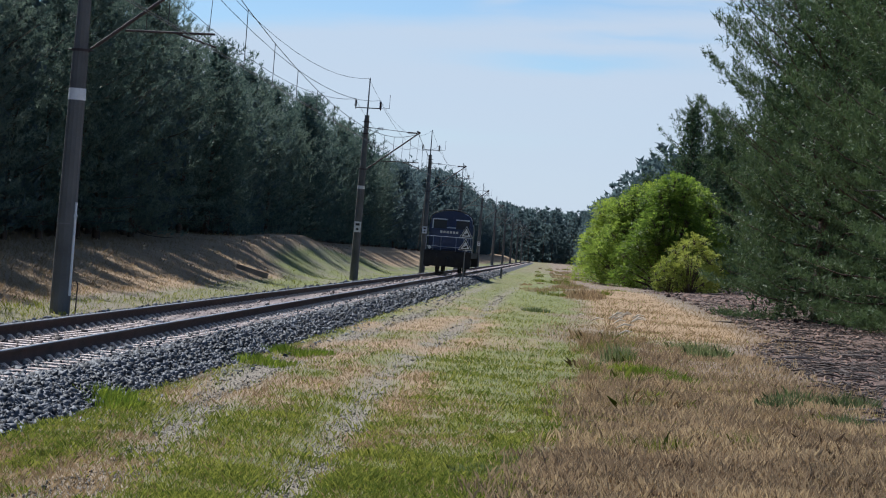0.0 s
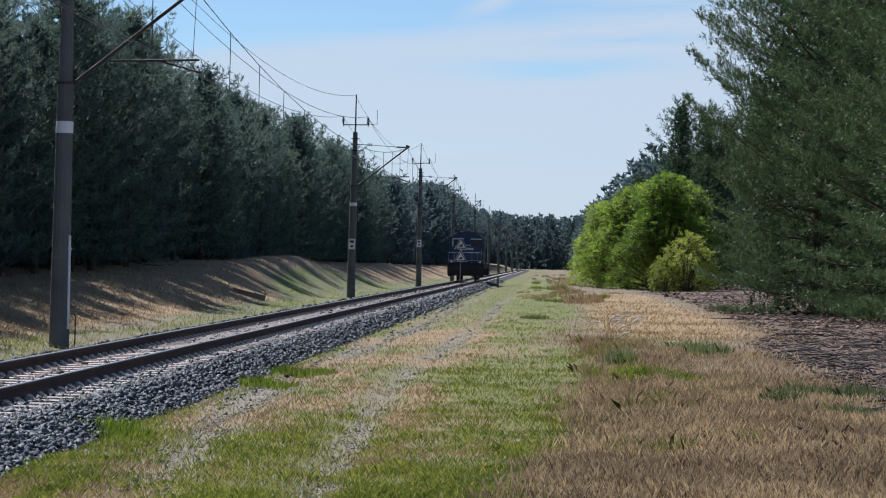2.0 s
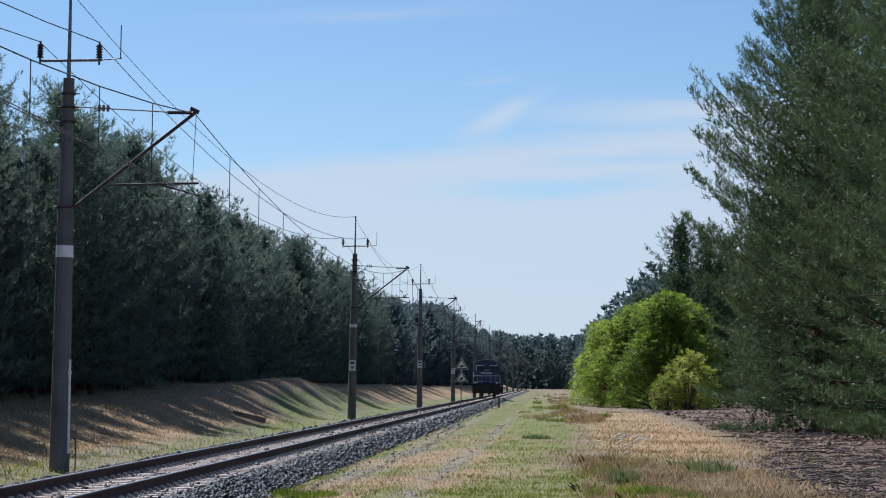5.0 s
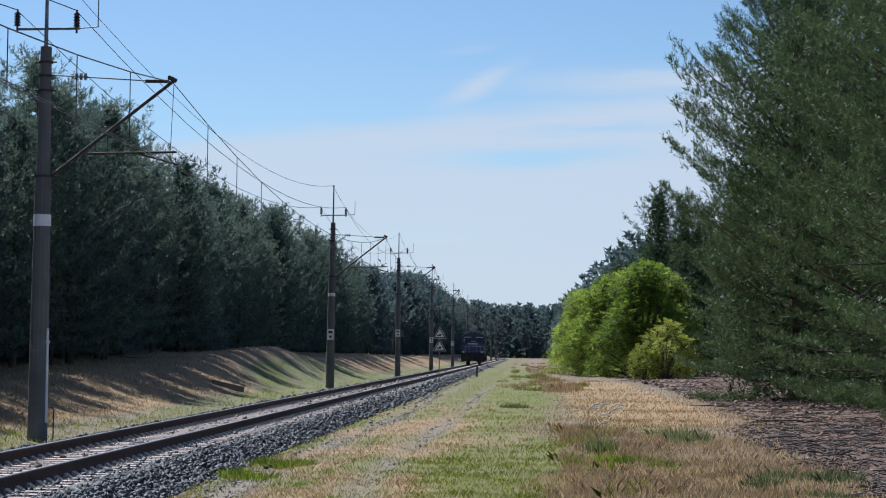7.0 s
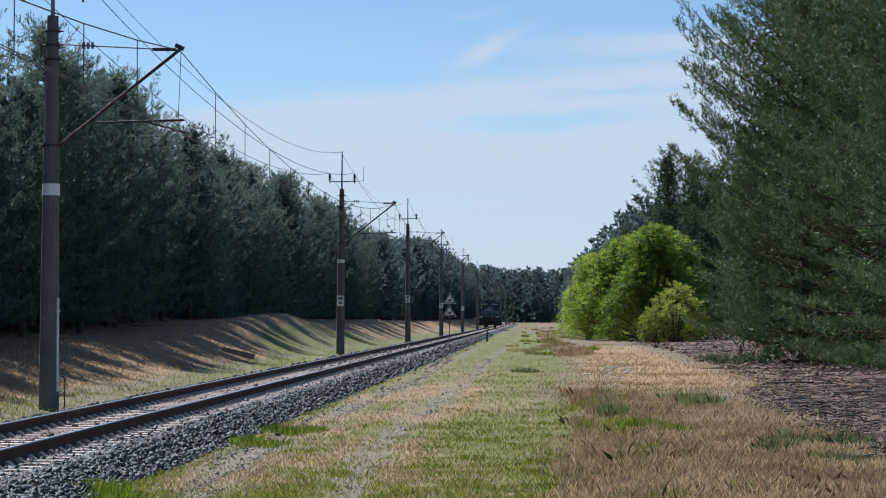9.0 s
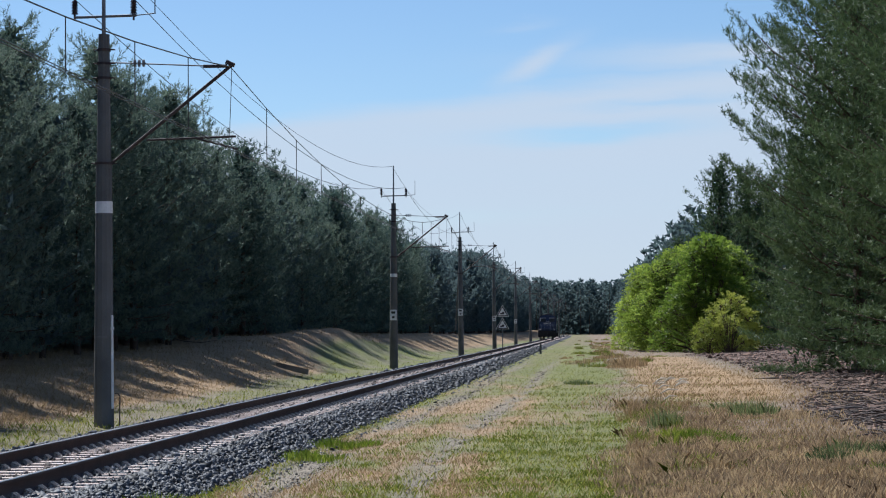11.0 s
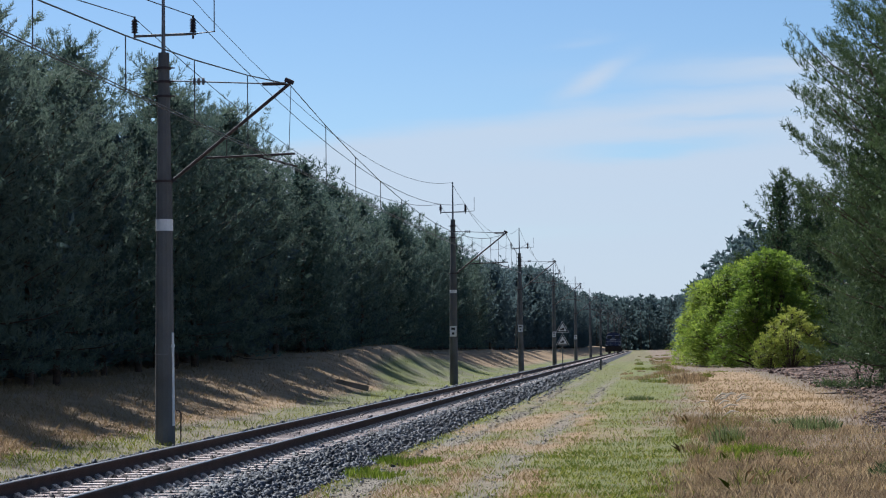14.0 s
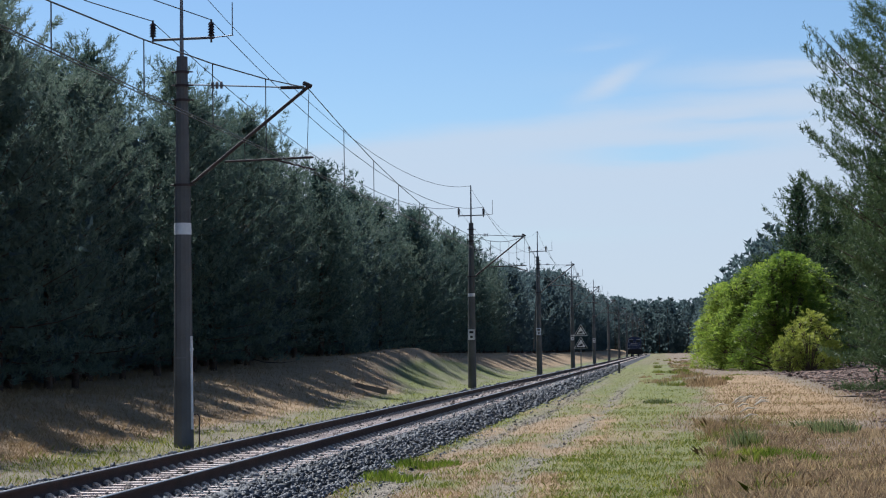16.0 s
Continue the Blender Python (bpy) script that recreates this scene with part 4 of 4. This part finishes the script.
def build_grass():
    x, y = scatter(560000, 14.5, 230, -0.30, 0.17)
    g, green, straw, brown, litter = cover(x, y)
    xt = x - bend(y)
    free = (np.abs(xt - TRACK_X) > 2.35) & (x > -24)
    # blades widen with distance to keep their width in the camera's view
    grow = np.clip(y / 30, 0.8, 6)
    pick = RNG.random(len(x))
    tuft = fractal(x, y, 0.5, 51)
    k = free & (pick < green * 0.65)
    h = (0.025 + 0.12 * tuft ** 2 + 0.03 * RNG.random(len(x))) * (1 + 0.3 * (xt < -9))
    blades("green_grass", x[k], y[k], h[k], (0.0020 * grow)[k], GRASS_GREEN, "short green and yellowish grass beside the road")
    pick = RNG.random(len(x))
    k = free & (pick < straw * 0.8)
    h = (0.025 + 0.06 * RNG.random(len(x))) * (1 + 0.9 * (xt < -10) * tuft * 2 + 0.9 * (x > 1))
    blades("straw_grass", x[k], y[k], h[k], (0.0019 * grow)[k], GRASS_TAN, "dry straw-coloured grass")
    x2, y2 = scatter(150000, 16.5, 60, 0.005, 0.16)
    x, y = np.concatenate([x, x2]), np.concatenate([y, y2])
    brown = cover(x, y)[3]
    xt, tuft, grow = x - bend(y), fractal(x, y, 0.5, 51), np.clip(y / 30, 0.8, 6)
    free = (np.abs(xt - TRACK_X) > 2.35) & (x > -24)
    pick = RNG.random(len(x))
    k = free & (pick < brown * 0.8)
    h = (0.04 + 0.20 * RNG.random(len(x)) ** 1.8 * (0.2 + 1.1 * tuft)) * (1 - 0.5 * (xt < -9))
    pale = RNG.random(len(x)) < 0.12 + 0.6 * step(0.45, 0.62, fractal(x, y, 2.0, 61))
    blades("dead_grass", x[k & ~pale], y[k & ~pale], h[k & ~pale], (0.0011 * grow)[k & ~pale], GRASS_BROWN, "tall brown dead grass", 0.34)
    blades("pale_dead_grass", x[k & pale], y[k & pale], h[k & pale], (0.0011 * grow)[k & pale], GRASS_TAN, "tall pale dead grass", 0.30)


build_grass()


# ---- trackside things ----
def build_sign():
    sign = thing("railway_sign", pose(-5.40, 131, 0, 0, 0.3, 0), "two white triangular railway signs with black borders on a thin post", "railway sign")
    bm = bmesh.new()
    rod(bm, (0, 0.03, -0.6), (0, 0.03, 2.75), 0.030)
    part("post", bm, GALV, sign)
    for z in (2.46, 1.76):
        def tri(size, y0, y1, mat, name, parent):
            h = size * 0.866
            bm = bmesh.new()
            pts = [(-size / 2, z - h / 3), (size / 2, z - h / 3), (0, z + 2 * h / 3)]
            a = [bm.verts.new((x, y0, q)) for x, q in pts]
            b = [bm.verts.new((x, y1, q)) for x, q in pts]
            bm.faces.new(a)
            bm.faces.new(b[::-1])
            for i in range(3):
                bm.faces.new((a[i], b[i], b[(i + 1) % 3], a[(i + 1) % 3]))
            bmesh.ops.recalc_face_normals(bm, faces=bm.faces)
            return part(name, bm, mat, parent)
        plate = tri(0.76, -0.004, 0.0, WHITE, "plate", sign)
        border = tri(0.68, -0.010, -0.004, BLACK, "border", plate)
        tri(0.50, -0.016, -0.010, WHITE, "field", plate)
        bm = bmesh.new()
        box(bm, -0.13, 0.10, -0.022, -0.0165, z - 0.09, z - 0.02)
        box(bm, -0.02, 0.10, -0.022, -0.0165, z - 0.02, z + 0.04)
        part("picture", bm, BLACK, plate, "plain dark engine shape")


def build_posts():
    post = thing("marker_post", pose(-4.75, 190, float(ground_z(-4.75, 190))), "short grey marker post beside the ballast", "post")
    bm = bmesh.new()
    box(bm, -0.07, 0.07, -0.07, 0.07, -0.3, 0.85, 0.015)
    box(bm, -0.055, 0.055, -0.055, 0.055, 0.85, 0.90, 0.01)
    part("shaft", bm, CONCRETE, post)
    # a weathered beam lying on the bank
    x, y = -12.25, 93.0
    beam = thing("timber_beam", Matrix.Translation((x, y, float(ground_z(x, y)))) @ pose(0, 0, 0.02, 0, 13, 8), "grey weathered beam lying on the grassy bank", "beam")
    bm = bmesh.new()
    box(bm, -0.66, 0.66, -0.15, 0.15, -0.10, 0.15, 0.02)
    part("beam_body", bm, WOOD, beam)
    bm = bmesh.new()
    box(bm, -0.68, 0.68, -0.165, 0.165, 0.145, 0.18, 0.01)
    part("beam_top", bm, WOOD, beam)


def tuft(name, x, y, r, h, n, mat, label, width=0.006, bent=0.35):
    """One clump of blades."""
    rng = np.random.default_rng(int(abs(x * 131 + y * 17)))
    a, q = rng.uniform(0, 6.28, n), np.sqrt(rng.random(n)) * r
    px, py = q * np.cos(a), q * np.sin(a) * 1.3
    base = np.stack([px, py, ground_z(x + px, y + py) - float(ground_z(x, y)) - 0.02], -1)
    hh = h * rng.uniform(0.45, 1.1, n) * (1.05 - 0.4 * q / r)
    out = np.stack([px / r, py / r, np.zeros(n)], -1) * 0.5 + rng.normal(0, 0.35, (n, 3)) * np.array([1, 1, 0])
    b = rng.uniform(0, 6.28, n)
    w = np.stack([np.cos(b), np.sin(b), np.zeros(n)], -1) * width
    mid = base + out * (hh * bent * 0.35)[:, None] + np.array([0, 0, 0.6]) * hh[:, None]
    tip = base + out * (hh * bent)[:, None] * 1.6 + np.array([0, 0, 0.95]) * hh[:, None]
    V = np.stack([base - w, base + w, mid + w * 0.8, tip, mid - w * 0.8], 1).reshape(-1, 3)
    if label is None:
        return V + np.array([x, y, float(ground_z(x, y))])
    ob = soup(name, V, 5, mat)
    ob.location = (x, y, float(ground_z(x, y)))
    return tagged(ob, label, "plant", "weeds beside the road", "stuff")


def build_weeds():
    lime = material("lush lime grass", (0.13, 0.19, 0.02), (0.33, 0.38, 0.05), 1.0, 0.55, bump=0, spread=0.6, through_light=0.4)
    for x, y, r, h in ((3.35, 52.0, 0.55, 0.55), (3.0, 56.0, 0.4, 0.35), (3.75, 36.0, 0.5, 0.34), (3.3, 34.5, 0.35, 0.30), (4.5, 35.5, 0.45, 0.36), (4.0, 32.0, 0.4, 0.30), (-0.55, 21.5, 0.35, 0.14), (-0.2, 22.8, 0.3, 0.12), (1.25, 45.5, 0.35, 0.55), (-0.75, 84.0, 0.5, 0.25), (0.9, 44.2, 0.25, 0.2)):
        tuft("weed", x, y, r, h, int(900 * r), WEED, "dark green weedy clump in the dry grass")
    for x, y, r, h in ((1.75, 42.0, 0.45, 0.32), (1.35, 42.6, 0.4, 0.26), (2.2, 40.4, 0.35, 0.28), (-5.05, 26.3, 0.42, 0.28), (-4.75, 25.6, 0.35, 0.2), (-4.65, 37.0, 0.6, 0.2), (-4.5, 41.0, 0.7, 0.2)):
        tuft("grass_tuft", x, y, r, h, int(1100 * r), lime, "bright yellow-green tuft of grass", 0.007)
    mixed = {}
    for k in range(46):
        x, y = 0.55 + abs(RNG.normal(0, 0.9)), RNG.uniform(30, 62)
        mixed.setdefault((GRASS_BROWN, GRASS_TAN, GRASS_GREEN)[k % 3], []).append(tuft("grass_tuft", x, y, RNG.uniform(0.15, 0.4), RNG.uniform(0.2, 0.42), 160, None, None, 0.004, 0.5))
    for k in range(60):
        x, y = RNG.uniform(0.6, 4.6), RNG.uniform(19, 34)
        mixed.setdefault((GRASS_TAN, GRASS_BROWN, GRASS_TAN, GRASS_BROWN, GRASS_GREEN)[k % 5], []).append(tuft("grass_tuft", x, y, RNG.uniform(0.12, 0.35), RNG.uniform(0.16, 0.36), 170, None, None, 0.003, 0.5))
    # taller dry weeds heaped along the road's far edge
    for k in range(80):
        x, y = RNG.normal(0.6, 1.3), 1 / RNG.uniform(1 / 480, 1 / 115)
        mixed.setdefault((GRASS_BROWN, GRASS_GREEN, GRASS_TAN)[k % 3], []).append(tuft("grass_tuft", x + float(bend(y)), y, RNG.uniform(0.3, 0.8), RNG.uniform(0.15, 0.5), 110, None, None, 0.013, 0.4))
    for mat, parts in mixed.items():
        tagged(soup("tussocks", np.concatenate(parts), 5, mat), "dry tussocks of tall grass and weeds", "grass", kind="stuff")
    # feather grass with pale drooping heads
    for k in range(16):
        x, y = 1.25 + RNG.normal(0, 0.38), 57 + RNG.normal(0, 4.5)
        z, h, lean = float(ground_z(x, y)), RNG.uniform(0.5, 0.75), RNG.uniform(0.22, 0.45)
        g = thing("feather_grass", pose(x, y, z, 0, 0, RNG.uniform(-40, 40)), "tall grass stalk with a pale drooping plume", "grass", "feather grass stalks")
        p = [(0, 0, -0.03), (0.03, 0, h * 0.5), (lean * 0.35, 0, h * 0.9), (lean * 0.7, 0, h * 1.02)]
        bm = bmesh.new()
        chain(bm, p, 0.004, 4)
        part("stalk", bm, GRASS_TAN, g)
        bm = bmesh.new()
        rod(bm, p[2], (lean * 0.75, 0, h * 1.04), 0.010, 0.022, 6)
        rod(bm, (lean * 0.75, 0, h * 1.04), (lean * 1.25, 0, h * 1.02), 0.022, 0.006, 6)
        part("plume", bm, PLUME, g, "pale plume")


def build_litter():
    """Brushwood and dead sticks over the needle litter under the pines."""
    rng = np.random.default_rng(31)
    n = 7000
    y = 1 / (1 / 32 + rng.random(n) * (1 / 190 - 1 / 32))
    x = rng.uniform(3.6, 13, n) + 0.02 * (y - 45)
    keep = cover(x, y)[4] > 0.5
    x, y = x[keep], y[keep]
    paths = []
    for a, b in zip(x, y):
        l, az = rng.uniform(0.04, 0.24) * (1 + (rng.random() < 0.08)), rng.uniform(0, 6.28)
        z = float(ground_z(a, b)) + 0.02
        dx, dy = np.cos(az) * l, np.sin(az) * l
        r = rng.uniform(0.006, 0.020)
        paths.append([((a - dx, b - dy, z + rng.uniform(0, 0.05)), r), ((a + rng.normal(0, 0.04), b, z + rng.uniform(0, 0.08)), r), ((a + dx, b + dy, z + rng.uniform(0, 0.05)), r * 0.5)])
    n = 9000
    y2 = 1 / (1 / 30 + rng.random(n) * (1 / 200 - 1 / 30))
    x2 = rng.uniform(3.2, 14, n) + 0.02 * (y2 - 45)
    keep = cover(x2, y2)[4] > 0.4
    x2, y2 = x2[keep], y2[keep]
    stones("bark_litter", x2, y2, ground_z(x2, y2), np.clip(rng.lognormal(np.log(0.035), 0.5, len(x2)), 0.012, 0.12) * np.clip(y2 / 60, 1, 2), material("bark chips", (0.045, 0.026, 0.020), (0.26, 0.165, 0.125), 4, 0.95, spread=0.8), "brown cones, bark and clods under the pines", "litter")
    V, F = tube_rows(paths, 4)
    tagged(indexed("brushwood", V, F, TWIG), "grey dead sticks strewn over brown needle litter", "brushwood", kind="stuff")
    for x, y, l, az in ((6.9, 88, 2.4, 12), (7.6, 70, 2.2, -20), (8.3, 62, 1.8, 15), (6.2, 58, 1.5, 30)):
        log = thing("fallen_branch", pose(x, y, float(ground_z(x, y)) + 0.02, 0, 0, az), "bare fallen branch lying on the needle litter", "branch", "fallen branches")
        bm = bmesh.new()
        rod(bm, (-l / 2, 0, 0), (0, 0.05, 0.04), 0.035, 0.03)
        rod(bm, (0, 0.05, 0.04), (l / 2, 0, 0.0), 0.03, 0.012)
        rod(bm, (0.2, 0.05, 0.03), (0.6, 0.35, 0.15), 0.015, 0.005)
        part("limb", bm, TWIG, log)


build_sign()
build_posts()
build_weeds()
build_litter()


# ---- the locomotive ----
def build_loco():
    loco = thing("diesel_locomotive", pose(TRACK_X, 154, 0), "dark blue diesel shunting locomotive running away along the track", "locomotive")
    bm = bmesh.new()
    box(bm, -1.50, 1.50, 0.35, 13.9, 1.05, 1.42, 0.03)
    part("underframe", bm, GREASE, loco)
    for y0, y1 in ((0.28, 0.42), (13.83, 13.97)):
        bm = bmesh.new()
        box(bm, -1.55, 1.55, y0, y1, 0.42, 1.46, 0.04)
        part("buffer_beam", bm, GREASE, loco)
    for x in (-0.875, 0.875):
        bm = bmesh.new()
        rod(bm, (x, 0.3, 1.03), (x, -0.12, 1.03), 0.11, sides=14)
        rod(bm, (x, -0.12, 1.03), (x, -0.20, 1.03), 0.23, sides=18)
        part("buffer", bm, GREASE, loco)
        for z in (1.62,):
            bm = bmesh.new()
            rod(bm, (x * 1.38, 0.34, z), (x * 1.38, 0.24, z), 0.13, sides=14)
            lamp = part("headlight", bm, NAVY, loco)
            bm = bmesh.new()
            rod(bm, (x * 1.38, 0.24, z), (x * 1.38, 0.228, z), 0.11, sides=14)
            part("lens", bm, LAMP_GLASS, lamp, "pale lamp glass")
        bm = bmesh.new()
        box(bm, x * 1.5 - 0.17, x * 1.5 + 0.17, 0.45, 1.2, 0.35, 1.05, 0.02)
        part("step_board", bm, GREASE, loco)
    bm = bmesh.new()
    rod(bm, (0, 0.3, 1.0), (0, -0.1, 0.95), 0.06)
    rod(bm, (0, -0.1, 0.95), (0, -0.08, 0.55), 0.045)
    part("coupling", bm, GREASE, loco)
    # short hood, cab, long hood
    def hood(name, y0, y1, w, h):
        bm = bmesh.new()
        box(bm, -w, w, y0, y1, 1.42, h, 0.14)
        return part(name, bm, NAVY, loco)
    short = hood("short_hood", 0.95, 3.2, 1.25, 2.92)
    hood("long_hood", 5.7, 13.4, 0.95, 3.35)
    bm = bmesh.new()
    k = 14
    half = [(-1.44, 1.42), (-1.47, 3.10)] + [(-1.40 * math.cos(math.pi * i / k), 3.30 + 0.86 * math.sin(math.pi * i / k) ** 0.75) for i in range(0, k + 1)] + [(1.47, 3.10), (1.44, 1.42)]
    a = [bm.verts.new((x, 3.0, z)) for x, z in half]
    b = [bm.verts.new((x, 5.9, z)) for x, z in half]
    bm.faces.new(a)
    bm.faces.new(b[::-1])
    for i in range(len(half)):
        j = (i + 1) % len(half)
        bm.faces.new((a[i], b[i], b[j], a[j]))
    bmesh.ops.recalc_face_normals(bm, faces=bm.faces)
    cab = part("cab", bm, NAVY, loco)
    bm = bmesh.new()
    for i in range(k):
        x0, x1 = -1.46 * math.cos(math.pi * i / k), -1.46 * math.cos(math.pi * (i + 1) / k)
        z0, z1 = 3.33 + 0.88 * math.sin(math.pi * i / k) ** 0.75, 3.33 + 0.88 * math.sin(math.pi * (i + 1) / k) ** 0.75
        rod(bm, (x0, 2.95, z0), (x1, 2.95, z1), 0.04, sides=6)
    part("roof_edge", bm, GREASE, cab)
    for s in (-1, 1):
        bm = bmesh.new()
        box(bm, min(s * 0.32, s * 1.22), max(s * 0.32, s * 1.22), 2.985, 3.0, 2.92, 3.52, 0.005)
        win = part("front_window", bm, GLASS, cab, "dark cab window")
        for nm, z0, z1 in (("window_trim", 3.52, 3.60),):
            bm = bmesh.new()
            box(bm, min(s * 0.28, s * 1.20), max(s * 0.28, s * 1.20), 2.95, 3.0, z0, z1, 0.01)
            part(nm, bm, WHITE, win, "white upper window trim")
        bm = bmesh.new()
        box(bm, min(s * 1.20, s * 1.28), max(s * 1.20, s * 1.28), 2.96, 3.0, 2.9, 3.56, 0.01)
        part("window_trim", bm, WHITE if s < 0 else NAVY, win)
        bm = bmesh.new()
        box(bm, s * 1.475 - 0.012, s * 1.475 + 0.012, 3.4, 4.3, 2.5, 3.2, 0.005)
        part("side_window", bm, GLASS, cab)
    bm = bmesh.new()
    box(bm, -0.16, 0.16, 2.86, 3.0, 3.50, 3.78, 0.04)
    top = part("top_lamp", bm, NAVY, cab)
    # illegible pale lettering as bars
    for i in range(6):
        bm = bmesh.new()
        x = -0.62 + i * 0.21
        box(bm, x, x + 0.15, 0.925, 0.945, 2.62, 2.78)
        part("lettering_bar", bm, LAMP_GLASS, short)
    bm = bmesh.new()
    box(bm, -0.32, 0.32, 2.97, 3.0, 2.98, 3.07, 0.02)
    part("name_plate", bm, LAMP_GLASS, cab)
    # end platform railing
    rail_mat = material("pale blue handrail", (0.16, 0.20, 0.28), (0.30, 0.34, 0.42), 4, 0.5, bump=0)
    for z in (2.38, 1.72):
        bm = bmesh.new()
        chain(bm, [(-1.46, 1.2, z), (-1.46, 0.45, z), (1.46, 0.45, z), (1.46, 1.2, z)], 0.024, 6)
        part("handrail", bm, rail_mat, loco)
    for x in (-1.46, -1.0, -0.5, 0.5, 1.0, 1.46):
        bm = bmesh.new()
        rod(bm, (x, 0.45, 1.42), (x, 0.45, 2.38), 0.022, sides=6)
        part("rail_post", bm, rail_mat, loco)
    bm = bmesh.new()
    box(bm, 0.30, 0.70, 7.2, 7.6, 3.3, 3.75, 0.04)
    part("exhaust", bm, GREASE, loco)
    for yb in (3.2, 10.8):
        bm = bmesh.new()
        box(bm, -1.12, 1.12, yb - 1.9, yb + 1.9, 0.45, 0.95, 0.05)
        bogie = part("bogie", bm, GREASE, loco)
        for dy in (-1.3, 1.3):
            for x in (-0.75, 0.75):
                bm = bmesh.new()
                rod(bm, (x - 0.065, yb + dy, 0.55), (x + 0.065, yb + dy, 0.55), 0.55, sides=28)
                rod(bm, (x - 0.085, yb + dy, 0.55), (x + 0.085, yb + dy, 0.55), 0.16, sides=16)
                part("wheel", bm, GREASE, bogie)
    return loco


loco = build_loco()


def motions():
    rows = []
    for t in (0.0, 2.0, 4.0, 6.0, 8.0, 10.0, 12.0, 14.0, 16.0):
        y = 154 + 21.8 * t
        rows.append((t, pose(TRACK_X + float(bend(y)), y, float(dip(y)))))
    walk(loco, rows)


motions()
